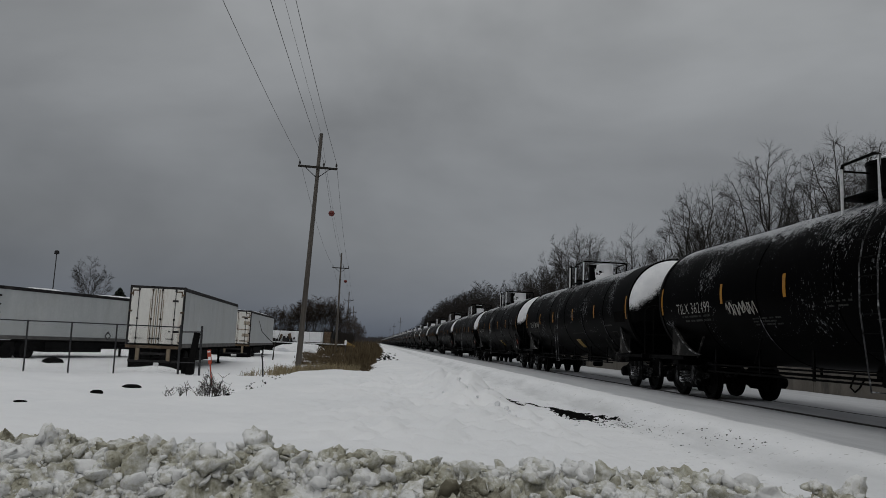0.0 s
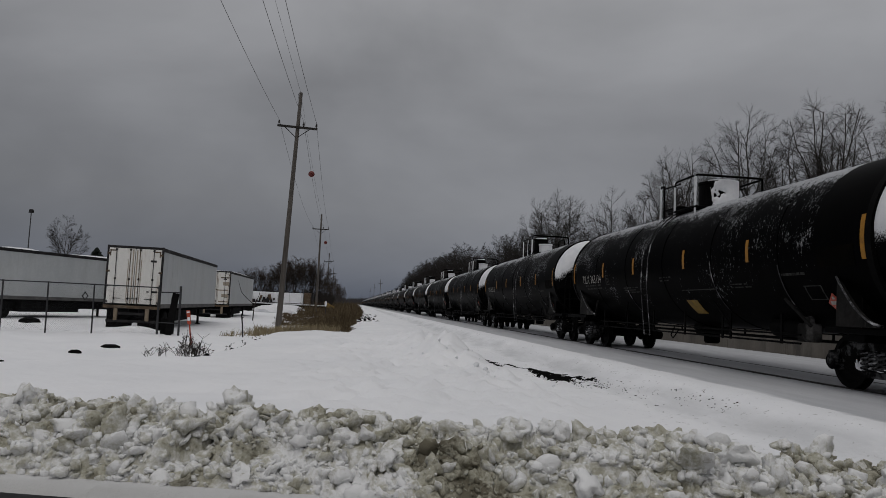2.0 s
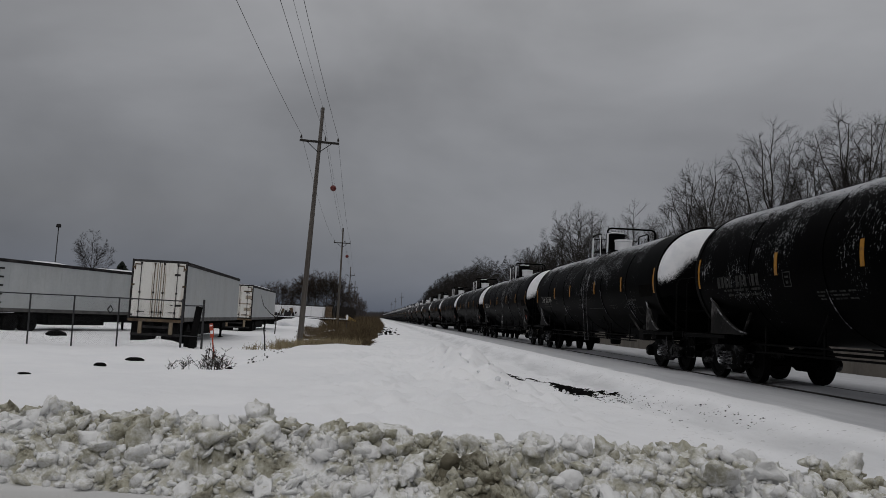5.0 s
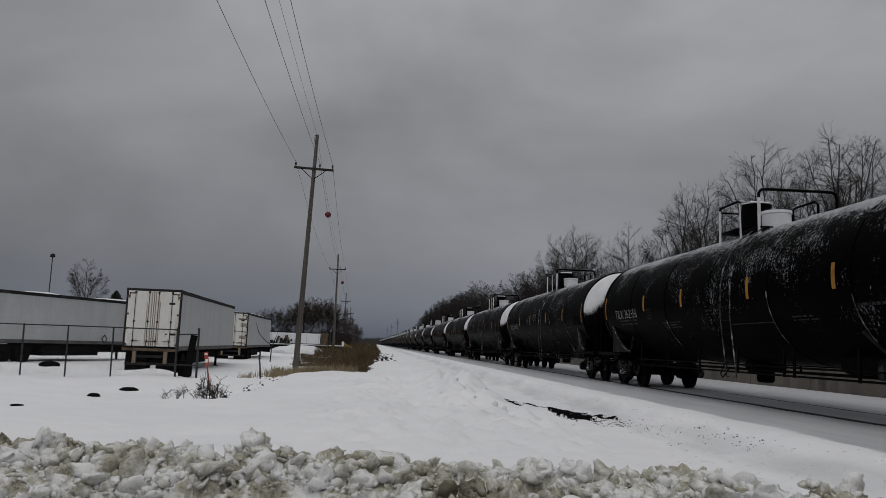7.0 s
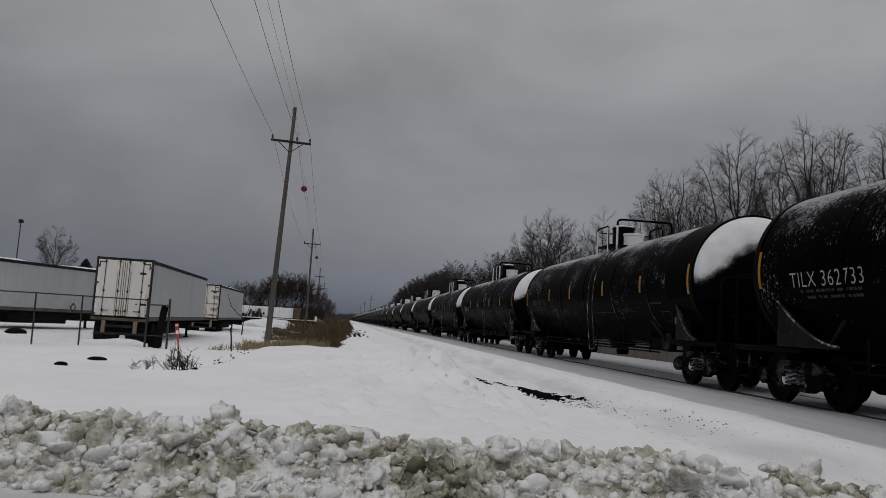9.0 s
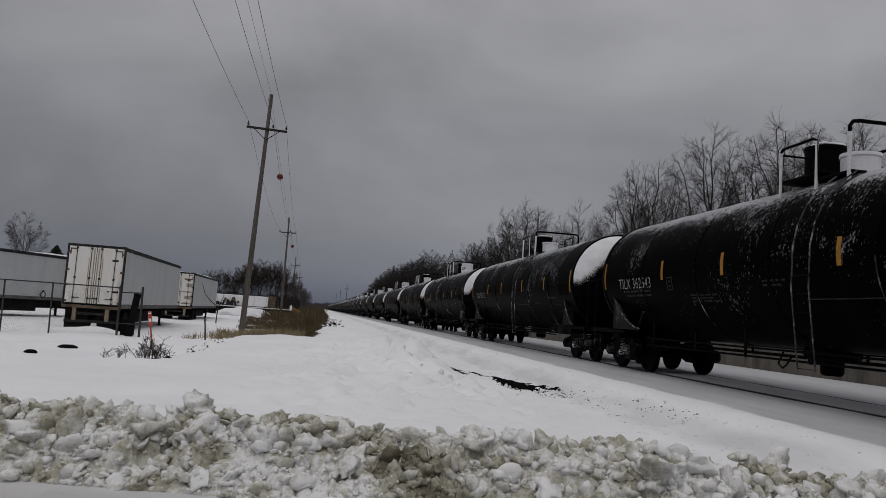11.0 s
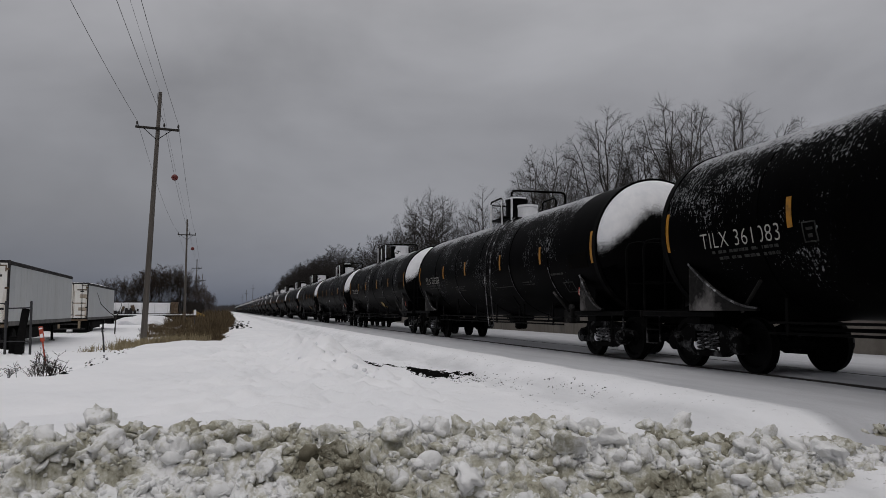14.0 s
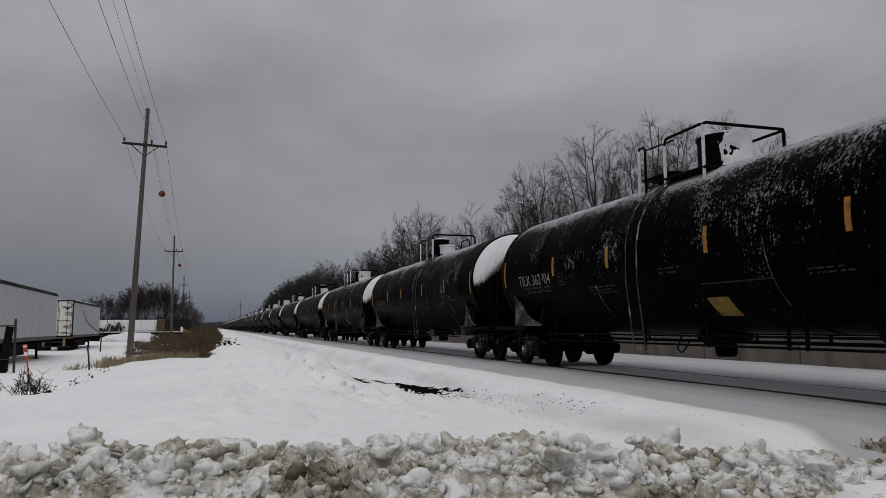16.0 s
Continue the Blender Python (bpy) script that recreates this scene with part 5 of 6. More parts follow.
    part("lettering", boxes(((0.98, -0.074, z0 + 0.72), (0.3, 0.006, 0.1)), ((0.68, -0.074, z0 + 0.72), (0.1, 0.006, 0.06)), ((0.86, -0.074, z0 + 2.2), (0.28, 0.006, 0.1))), "dark_trim", t, "small unreadable markings", smooth=False)
    # under-ride guard, bogie, landing gear
    guard = part("bumper", boxes(((0, -0.02, 0.46), (2.3, 0.1, 0.12)), ((0, 0.02, 0.82), (1.3, 0.06, 0.12)), bevel=0.012), "dark_trim", t, "dark rusty rear under-ride guard")
    for x in (-0.72, 0.72):
        part("guard_post", boxes(((x, -0.03, 0.79), (0.17, 0.11, 0.6)), bevel=0.012), "brown_post", guard, "pale rusty guard post")
    part("mud_flap", boxes(((-0.72, 0.35, 0.60), (1.0, 0.03, 0.95))), "rubber", t, smooth=False)
    part("mud_flap", boxes(((0.72, 0.35, 0.60), (1.0, 0.03, 0.95))), "rubber", t, smooth=False)
    part("bogie", boxes(((-0.5, 2.0, 0.95), (0.14, 3.0, 0.2)), ((0.5, 2.0, 0.95), (0.14, 3.0, 0.2)), ((0, 1.3, 0.52), (2.2, 0.14, 0.14)), ((0, 2.6, 0.52), (2.2, 0.14, 0.14)), bevel=0.01), "under", t)
    for y in (1.3, 2.6):
        for x in (-1.14, 1.14):
            wheel_pair(t, x, y, 0.51)
    for x in (-0.8, 0.8):
        part("landing_leg", boxes(((x, length - 3.2, 0.62), (0.13, 0.13, 1.15)), ((x, length - 3.2, 0.05), (0.28, 0.28, 0.06)), bevel=0.01), "under", t)
    part("landing_brace", tubes((((-0.8, length - 3.2, 0.6), (0.8, length - 3.2, 0.6)), 0.03), (((0.8, length - 3.2, 0.35), (0.8, length - 4.6, 1.1)), 0.025), (((-0.8, length - 3.2, 0.35), (-0.8, length - 4.6, 1.1)), 0.025)), "under", t)
    part("main_beam", boxes(((-0.55, length / 2 + 0.6, z0 - 0.36), (0.14, length - 2.0, 0.42)), bevel=0.01), "under", t)
    part("main_beam", boxes(((0.55, length / 2 + 0.6, z0 - 0.36), (0.14, length - 2.0, 0.42)), bevel=0.01), "under", t)
    # added dark block: stands in for the black shade beneath the floor
    part("shade_box", boxes(((0, 6.4, 0.72), (2.1, 4.6, 0.62)), bevel=0.03), "under", t, "dark box added beneath in place of deep shade")
    for i in range(int((length - 4.5) / 0.6)):
        part("cross_member", boxes(((0, 3.8 + i * 0.6, z0 - 0.13), (w - 0.2, 0.06, 0.12))), "under", t, smooth=False)
    return t


def roof_snow(m, length, x0, x1, seed, label):
    """A strip of snow left on a roof edge, in the trailer's space."""
    bm = bmesh.new()
    n, g = 40, {}
    for i in range(n + 1):
        y = x0 + (x1 - x0) * i / n
        for j in range(9):
            x = -1.28 + 2.58 * j / 8
            e = math.sin(math.pi * i / n) ** 0.4 * math.sin(math.pi * j / 8) ** 0.3
            g[i, j] = bm.verts.new((x, y, 4.03 + 0.02 + e * (0.14 + 0.05 * nz(y, x, seed, 1.2))))
    for i in range(n):
        for j in range(8):
            bm.faces.new((g[i, j], g[i, j + 1], g[i + 1, j + 1], g[i + 1, j]))
    ob = part("roof_snow", bm, "cap")
    ob.matrix_world = m
    tagged(ob, label, "snow")


def make_trailers():
    gz = -0.78
    m1 = pose(-10.6, 37.0, gz, 0, 0, 1.5)
    semi_trailer(m1, 16.15, "parked white semi-trailer with rust-stained rear doors in snow")
    m2 = pose(-11.75, 63.7, gz - 0.05, 0, 0, 0.9)
    t2 = semi_trailer(m2, 15.8, "parked white semi-trailer with dark door hardware and snowy roof")
    for i, (x, z, wd, hg) in enumerate(((0.85, 3.5, 0.7, 0.1), (0.95, 3.0, 0.5, 0.3), (0.7, 2.45, 0.9, 0.1), (0.9, 2.0, 0.6, 0.25), (0.8, 1.5, 0.8, 0.1))):
        q = part("peeling_decal", boxes(((x, -0.078, z), (wd, 0.006, hg))), "rust" if i == 0 else "rust_run", None, smooth=False)
        q.parent = t2
    roof_snow(m2, 15.8, 0.2, 15.5, 4, "thin snow lying on a trailer roof")
    m3 = pose(-20.7, 42.1, gz, 0, 0, -22.0) @ pose(-1.3, 0, 0)
    semi_trailer(m3, 15.8, "long white semi-trailer with dark brown rear doors, snow drifted beneath", "dark_door", "dark brown swing door", True)
    ob = part("bumper_snow", lump_shape(71, 3, 5, 0.2), "cap")
    ob.matrix_world = m3 @ Matrix.Translation((0.1, -0.12, 1.06)) @ Matrix.Diagonal((2.3, 0.5, 0.30, 1))
    tagged(ob, "snow lying along a trailer's rear sill", "snow")
    roof_snow(m3, 15.8, 3.1, 5.0, 8, "patch of snow on a trailer roof")
    roof_snow(m3, 15.8, 8.0, 15.4, 11, "long strip of snow left on a trailer roof")
    # hazard diamond on the flank of the third trailer
    d = part("hazard_diamond", boxes(((0, 0, 0), (0.02, 0.42, 0.42), pose(0, 0, 0, 45, 0, 0))), "dark_trim", None, smooth=False)
    d.matrix_world = m3 @ pose(1.33, 8.83, 1.48)
    tagged(d, "dark diamond placard holder on a white trailer side", "placard")
    part("placard_face", boxes(((0.012, 0, 0), (0.01, 0.26, 0.26), pose(0, 0, 0, 45, 0, 0))), "white_panel", d, smooth=False)


def make_fence():
    f = empty("chain_link_fence", pose(0, 31.0, 0), "dark steel chain-link fence with top rail standing in snow", "fence")
    xs = [-24.2, -22.5, -20.8, -19.0, -17.3, -15.55, -13.8, -12.1, -10.35, -7.84]
    for x in xs + [-7.0]:
        zb = height(x, 31.0) - 0.1
        r = 0.045 if x > -8 else 0.032
        part("post", tubes((((x, 0, zb), (x - 0.03, 0, 1.34 if x < -8 else 1.40)), r), seg=10), "galv", f)
    part("top_rail", tubes(([(x, 0, 1.31 + 0.02 * nz(x, 0, 1.0)) for x in xs], 0.024), seg=8), "galv", f)
    part("gate_rail", tubes((((-7.84, 0, 1.12), (-7.0, 0, 1.15)), 0.025), seg=8), "galv", f)
    part("gate_rail", tubes((((-7.84, 0, -0.1), (-7.0, 0, -0.1)), 0.02), seg=8), "galv", f)
    verts, faces = [], []

    def strand(x0, z0, x1, z1):
        o = len(verts)
        d = 0.0014
        verts.extend([(x0 - d, 0.03, z0), (x0 + d, 0.03, z0), (x1 + d, 0.03, z1), (x1 - d, 0.03, z1), (x0, 0.034, z0), (x1, 0.034, z1)])
        faces.extend([(o, o + 1, o + 2, o + 3), (o, o + 3, o + 5, o + 4)])

    lo, hi = -0.6, 1.3
    x = xs[0]
    while x < xs[-1]:
        strand(x, lo, x + (hi - lo), hi) if x + (hi - lo) < xs[-1] else strand(x, lo, xs[-1], lo + xs[-1] - x)
        strand(x, hi, x + (hi - lo), lo) if x + (hi - lo) < xs[-1] else strand(x, hi, xs[-1], hi - xs[-1] + x)
        x += 0.075
    mesh = raw_part("chain_link", verts, faces, "galv", f)
    mesh["kind"] = "stuff"
    # dark board leaning by the gate
    b = empty("leaning_board", pose(-7.42, 31.05, -0.6, 0, 7, 0), "dark weathered board leaning at the fence gate", "board")
    part("board", boxes(((0, 0, 0.85), (0.27, 0.06, 1.75)), bevel=0.02), "under", b)
    part("batten", boxes(((0, -0.05, 1.45), (0.26, 0.03, 0.08))), "under", b, smooth=False)
    bx = empty("utility_box", pose(-7.55, 31.4, -0.62), "dark metal utility cabinet behind the fence", "cabinet")
    part("cabinet", boxes(((0, 0, 0.38), (0.46, 0.4, 0.66)), bevel=0.03), "under", bx)
    part("cabinet_door", boxes(((0, -0.21, 0.38), (0.38, 0.02, 0.5)), bevel=0.008), "under", bx)
    # bent sapling by the second trailer
    s = part("sapling", tubes((((-7.95, 60.0, -0.7), (-7.90, 60, 0.6), (-8.35, 60, 0.9), (-8.95, 60, 1.5), (-9.25, 60, 2.4)), [0.05, 0.04, 0.03, 0.025, 0.012]), (((-7.90, 60, 0.5), (-7.55, 60, 1.4), (-7.45, 60, 2.6)), [0.03, 0.02, 0.008])), "bark")
    tagged(s, "thin bent bare sapling growing in snow", "sapling")


def make_small_things():
    o = empty("marker_stake", pose(-5.63, 27.0, height(-5.63, 27.0), 0, -9.0, 0), "leaning orange plastic utility marker stake in snow", "marker stake")
    part("stake", tubes((((0, 0, -0.2), (0, 0, 0.8)), 0.026)), "orange", o)
    part("marker_head", boxes(((0, 0, 0.98), (0.13, 0.05, 0.5)), bevel=0.015), "orange", o)
    part("marker_band", boxes(((0, -0.03, 0.92), (0.09, 0.01, 0.12)), ((0, -0.03, 1.16), (0.1, 0.01, 0.05))), "cap", o, "pale reflective band", smooth=False)
    s = empty("fence_stub", pose(-4.75, 33.0, height(-4.75, 33.0), 3, -6, 0), "short dark broken fence post leaning in snow", "post")
    part("stub", tubes((((0, 0, -0.2), (0.02, 0, 0.6), (0.0, 0, 1.02)), [0.035, 0.033, 0.03])), "galv", s)
    part("stub_strap", boxes(((0.03, -0.05, 0.86), (0.12, 0.03, 0.04))), "galv", s, smooth=False)
    for x, y, sx, sy, h, lab in ((-7.75, 25.1, 0.30, 0.2, 0.09, "dark round tyre half sunk in snow"), (-7.95, 22.6, 0.18, 0.14, 0.08, "dark lump of frozen soil poking through snow"),
                                 (-13.7, 33.4, 0.42, 0.35, 0.2, "dark heap partly capped with snow"), (-8.4, 18.9, 0.16, 0.09, 0.035, "thin dark piece of debris on snow")):
        bm = bmesh.new()
        bmesh.ops.create_icosphere(bm, subdivisions=3, radius=1.0)
        for v in bm.verts:
            v.co *= 1 + 0.14 * noise.noise(v.co * 2.5 + Vector((x, y, 0)))
            v.co = Vector((v.co.x * sx, v.co.y * sy, v.co.z * h))
        ob = part("dark_lump", bm, "ballast" if "tyre" not in lab else "rubber")
        ob.location = (x, y, height(x, y) + 0.02)
        tagged(ob, lab, "debris")
    # ballast showing through beside the bed
    rng = random.Random(11)
    verts, faces = [], []
    ico = [Vector(c) for c in ((0, 0, 1), (0.9, 0, 0), (0, 0.9, 0), (-0.9, 0, 0), (0, -0.9, 0), (0, 0, -1))]
    tri = [(0, 1, 2), (0, 2, 3), (0, 3, 4), (0, 4, 1), (5, 2, 1), (5, 3, 2), (5, 4, 3), (5, 1, 4)]

    def stone(x, y, s):
        o, z = len(verts), height(x, y)
        a = rng.uniform(0, 6.3)
        for c in ico:
            verts.append((x + s * (c.x * math.cos(a) - c.y * math.sin(a)), y + s * (c.x * math.sin(a) + c.y * math.cos(a)) * 1.2, z + c.z * s * 0.5))
        faces.extend(tuple(o + i for i in t) for t in tri)

    # a solid wedge, two thin tails, an outcrop behind the ridge and loose stones
    for (x0, y0, w0), (x1, y1, w1), n, lo, hi, thin in (((4.30, 17.7, 0.04), (4.26, 14.9, 0.24), 6500, 0.018, 0.042, -0.45), ((4.26, 17.8, 0.05), (4.85, 14.4, 0.04), 1500, 0.015, 0.038, -0.35), ((3.90, 18.8, 0.015), (4.30, 17.7, 0.03), 420, 0.012, 0.03, -0.4),
                                                        ((3.25, 23.4, 0.07), (3.62, 17.9, 0.07), 1300, 0.018, 0.05, -0.12), ((3.5, 21.0, 0.05), (3.75, 18.4, 0.05), 260, 0.012, 0.03, 0.0), ((4.25, 15.6, 0.28), (4.7, 13.4, 0.3), 420, 0.010, 0.026, 0.0), ((4.8, 13.6, 0.2), (5.1, 9.4, 0.35), 240, 0.008, 0.022, 0.05)):
        for _ in range(n):
            u = rng.random()
            x, y = x0 + (x1 - x0) * u + (w0 + (w1 - w0) * u) * rng.gauss(0, 0.62), y0 + (y1 - y0) * u + rng.gauss(0, 0.12)
            if nz(x, y, 3.0, 3.2) > thin:
                stone(x, y, rng.uniform(lo, hi))
    for _ in range(230):
        y = rng.uniform(17, 31)
        x = -3.2 - rng.uniform(0, 0.9) + 0.5 * nz(0.0, y, 2.0, 0.3)
        stone(x, y, rng.uniform(0.02, 0.07))
    for _ in range(150):
        y = rng.uniform(55, 95)
        stone(0.9 + rng.gauss(0, 0.5) + (y - 55) * 0.008, y, rng.uniform(0.06, 0.2))
    g = raw_part("exposed_ballast", verts, faces, "ballast")
    tagged(g, "dark ballast stones showing through thin snow", "stones", kind="stuff")


def make_far_yard():
    lp = empty("light_pole", pose(-37.8, 90.0, -0.6), "tall grey area light pole with a box lamp head", "light pole")
    part("mast", tubes((((0, 0, 0), (0, 0, 10.4)), [0.085, 0.055])), "galv", lp)
    part("lamp_head", lathe(bmesh.new(), [(10.3, 0.05), (10.34, 0.22), (10.58, 0.27), (10.72, 0.22), (10.78, 0.05)], 16, "Z"), "dark_trim", lp)
    part("lamp_arm", tubes((((-0.3, 0, 10.4), (0.3, 0, 10.4)), 0.05)), "dark_trim", lp)
    fb = empty("flatbed_trailer", pose(-10.6, 112.0, -0.95), "snow-covered flatbed trailer loaded with a white container", "trailer")
    part("deck", boxes(((0, 0, 1.2), (12.5, 2.5, 0.3)), bevel=0.03), "under", fb)
    part("deck_snow", boxes(((0, 0, 1.42), (12.3, 2.4, 0.16)), bevel=0.06), "cap", fb)
    part("container", boxes(((-0.75, 0.3, 2.35), (7.4, 2.2, 1.5)), bevel=0.04), "cap", fb)
    for i in range(5):
        part("container_rib", boxes(((-4.2 + i * 1.72, -0.82, 2.35), (0.06, 0.05, 1.55)), bevel=0.01), "white_panel", fb)
    part("crate", boxes(((3.55, 0.2, 2.4), (1.0, 2.0, 1.6)), bevel=0.03), "rust", fb)
    part("end_post", boxes(((4.3, 0.2, 2.3), (0.25, 1.9, 1.6)), bevel=0.03), "dark_trim", fb)
    rng = random.Random(4)
    for i in range(11):
        x, w, h = -4.3 + i * 0.30 + rng.uniform(-0.1, 0.1), rng.uniform(0.22, 0.5), rng.uniform(0.3, 0.95)
        part("stacked_frame", boxes(((x, -1.05, 1.5 + h / 2 + rng.choice((0.0, 0.0, 0.4))), (w, 0.3, h), pose(0, 0, 0, 0, rng.uniform(-20, 20), 0)), bevel=0.05), "dark_trim" if i % 4 else "rust", fb)
    for x in (-5.0, -3.9, 4.4):
        bm = lathe(bmesh.new(), [(-1.2, 0.05), (-1.2, 0.5), (1.2, 0.5), (1.2, 0.05)], 20, "Y")
        w = part("wheel", bm, "rubber", fb)
        w.location = (x, 0, 0.5)
    d = bmesh.new()
    bmesh.ops.create_icosphere(d, subdivisions=3, radius=1.0)
    for v in d.verts:
        v.co *= 1 + 0.22 * noise.noise(v.co * 1.7) + 0.10 * noise.noise(v.co * 4.0)
        v.co = Vector((v.co.x * 3.6, v.co.y * 2.0, v.co.z * 1.05))
    ob = part("snow_mound", d, "cap")
    ob.location = (-10.0, 103.0, -0.6)
    tagged(ob, "rounded white heap of cleared snow in the yard", "snow heap")
    mc = empty("yellow_loader", pose(-5.7, 114.0, -0.9, 0, 0, 10), "faded yellow wheel loader parked by the track", "loader")
    part("chassis", boxes(((0, 0, 1.0), (3.6, 1.8, 0.8)), bevel=0.1), "machine", mc)
    part("cab", boxes(((-0.5, 0, 2.0), (1.2, 1.4, 1.3)), bevel=0.08), "dark_trim", mc)
    part("boom", boxes(((1.9, 0, 1.5), (1.8, 0.5, 0.3), pose(0, 0, 0, 0, 25, 0)), bevel=0.05), "machine", mc)
    for x in (-1.1, 1.2):
        for y in (-0.9, 0.9):
            bm = lathe(bmesh.new(), [(-0.2, 0.1), (-0.2, 0.6), (0.2, 0.6), (0.2, 0.1)], 20, "Y")
            w = part("wheel", bm, "rubber", mc)
            w.location = (x, y, 0.6)
    # the marker plate is a tall oval
    sp = empty("track_marker", pose(-3.15, 82.0, -0.6), "white oval track marker sign on a thin post", "sign")
    part("post", tubes((((0, 0, 0), (0, 0, 1.6)), 0.03)), "galv", sp)
    part("plate", lathe(bmesh.new(), [(-0.02, 0.01), (-0.02, 0.13), (0.02, 0.13), (0.02, 0.01)], 20, "Y", (0, 0, 0)), "cap", sp).matrix_local = Matrix.Translation((0, -0.04, 1.45)) @ Matrix.Diagonal((1.0, 1.0, 2.3, 1))


make_trailers()
make_fence()
make_small_things()
make_far_yard()


# ---- bare trees, woods, weeds ----
def grow(seed, tall, base, rad, boughs, levels):
    """Tapered limbs as (points, radii, level) for one bare tree: a trunk that forks into ascending boughs, which fill a rounded, uneven crown with branches and twigs."""
    rng = random.Random(seed)
    limbs = []
    mid, half = tall * (1 + base) / 2, tall * (1 - base) / 2

    def room(p):
        """How far inside the crown's outline a point lies; below zero it is out."""
        a = math.atan2(p.y, p.x)
        wide = rad * tall * (1 + 0.35 * noise.noise(Vector((math.cos(a) * 1.3 + seed, math.sin(a) * 1.3, p.z * 0.45))))
        return 1 - (math.hypot(p.x, p.y) / wide) ** 2 - (max(-0.9, (p.z - mid) / half)) ** 2

    def limb(a, c, b, n, r0, r1, level):
        pts, rs = [], []
        for i in range(n + 1):
            u = i / n
            q = a * (1 - u) ** 2 + c * (2 * u * (1 - u)) + b * (u * u)
            if 0 < i < n and level < 3:
                q = q + Vector((rng.gauss(0, 1), rng.gauss(0, 1), rng.gauss(0, 0.5))) * (0.011 * (b - a).length)
            pts.append(q)
            rs.append(r0 + (r1 - r0) * u ** 0.8)
        limbs.append((pts, rs, level))
        return pts, rs

    def shoots(pts, rs, level):
        if level > levels:
            return
        n = len(pts) - 1
        kids = (0, 0, 12, 10, 4)[level]
        for k in range(kids):
            f = (0.22 if level == 2 else 0.12) + (0.78 if level == 2 else 0.88) * (k + rng.uniform(0.2, 0.9)) / kids
            f = min(f, 0.99)
            i = min(n - 1, int(f * n))
            a = pts[i].lerp(pts[i + 1], f * n - i)
            t = (pts[i + 1] - pts[i]).normalized()
            out = Vector((a.x, a.y, 0.0))
            side = Vector((rng.gauss(0, 1), rng.gauss(0, 1), rng.gauss(0.1, 0.4))) + (out.normalized() * 0.5 if out.length > 0.1 else Vector())
            side = (side - t * side.dot(t)).normalized()
            ang = rng.uniform(0.5, 1.0)
            d = (t * math.cos(ang) + side * math.sin(ang)).normalized()
            length = tall * (0, 0, 0.17, 0.075, 0.036)[level] * rng.uniform(0.5, 1.2) * (1.15 - 0.55 * f)
            b = a + d * length + Vector((0, 0, 0.05 * length))
            for _ in range(4):
                if room(b) < 0:
                    b = a.lerp(b, 0.72)
            c = a.lerp(b, 0.5) + Vector((rng.gauss(0, 1), rng.gauss(0, 1), rng.gauss(0, 1))) * (b - a).length * 0.05
            r = min(rs[i] * 0.62, (0, 0, 0.018, 0.009, 0.006)[level])
            p2, r2 = limb(a, c, b, (0, 0, 4, 2, 1)[level], r, max(0.0035, r * 0.4), level)
            shoots(p2, r2, level + 1)

    r0 = tall * 0.0105
    lean = Vector((rng.gauss(0, 0.02), rng.gauss(0, 0.02), 1)) * tall * rng.uniform(0.86, 0.93)
    trunk, tr = limb(Vector((0, 0, -0.3)), lean * 0.5 + Vector((rng.gauss(0, 0.1), rng.gauss(0, 0.1), 0)), lean, 9, r0, 0.012, 0)
    shoots(trunk[4:], tr[4:], 2)
    turn = rng.uniform(0, 6.28)
    for k in range(boughs):
        f = base * 0.75 + (0.62 - base * 0.75) * (k + rng.uniform(0, 0.6)) / boughs
        a = lean * f
        turn += 2.4 + rng.gauss(0, 0.25)
        reach = rad * tall * rng.uniform(0.55, 0.98)
        b = Vector((math.cos(turn) * reach, math.sin(turn) * reach, tall * (0.66 + 0.26 * k / boughs + rng.uniform(-0.04, 0.08))))
        for _ in range(6):
            if room(b) < 0:
                b = b.lerp(Vector((0, 0, mid)), 0.12)
        c = a.lerp(b, 0.45) + Vector((math.cos(turn), math.sin(turn), 0.0)) * reach * 0.10
        pts, rs = limb(a, c, b, 7, r0 * (1 - 0.6 * f) * 0.62, 0.010, 1)
        shoots(pts, rs, 2)
    return limbs


def bare_tree(seed, tall, base, rad, boughs, label, twig="twig", group="bare trees behind the track", levels=4, least=0.0):
    limbs = grow(seed, tall, base, rad, boughs, levels)
    t = empty("bare_tree", pose(0, 0, 0), label, "tree", group)
    for name, test, seg, mat in (("trunk", lambda v: v < 2, 6, "bark"), ("crown", lambda v: v >= 2, 3, twig)):
        verts, faces = [], []
        for pts, rs, level in limbs:
            if not test(level):
                continue
            prev = None
            d = (pts[-1] - pts[0]).normalized()
            u = d.orthogonal().normalized()
            w = d.cross(u)
            for i, (p, r) in enumerate(zip(pts, rs)):
                r = max(r, least)
                if level > 2 and i == len(pts) - 1:
                    verts.append(p)
                    faces += [(prev[k], prev[(k + 1) % seg], len(verts) - 1) for k in range(seg)]
                    break
                ring = []
                for k in range(seg):
                    a = 2 * math.pi * k / seg
                    verts.append(p + (u * math.cos(a) + w * math.sin(a)) * r)
                    ring.append(len(verts) - 1)
                if prev:
                    faces += [(prev[k], prev[(k + 1) % seg], ring[(k + 1) % seg], ring[k]) for k in range(seg)]
                prev = ring
        raw_part(name, [tuple(v) for v in verts], faces, mat, t, smooth=True)
    return t


def place(base, x, y, z, s, turn, wide=1.0):
    ob = copy_thing(base, pose(x, y, z, 0, 0, turn))
    ob.scale = (s * wide, s * wide, s)
    return ob


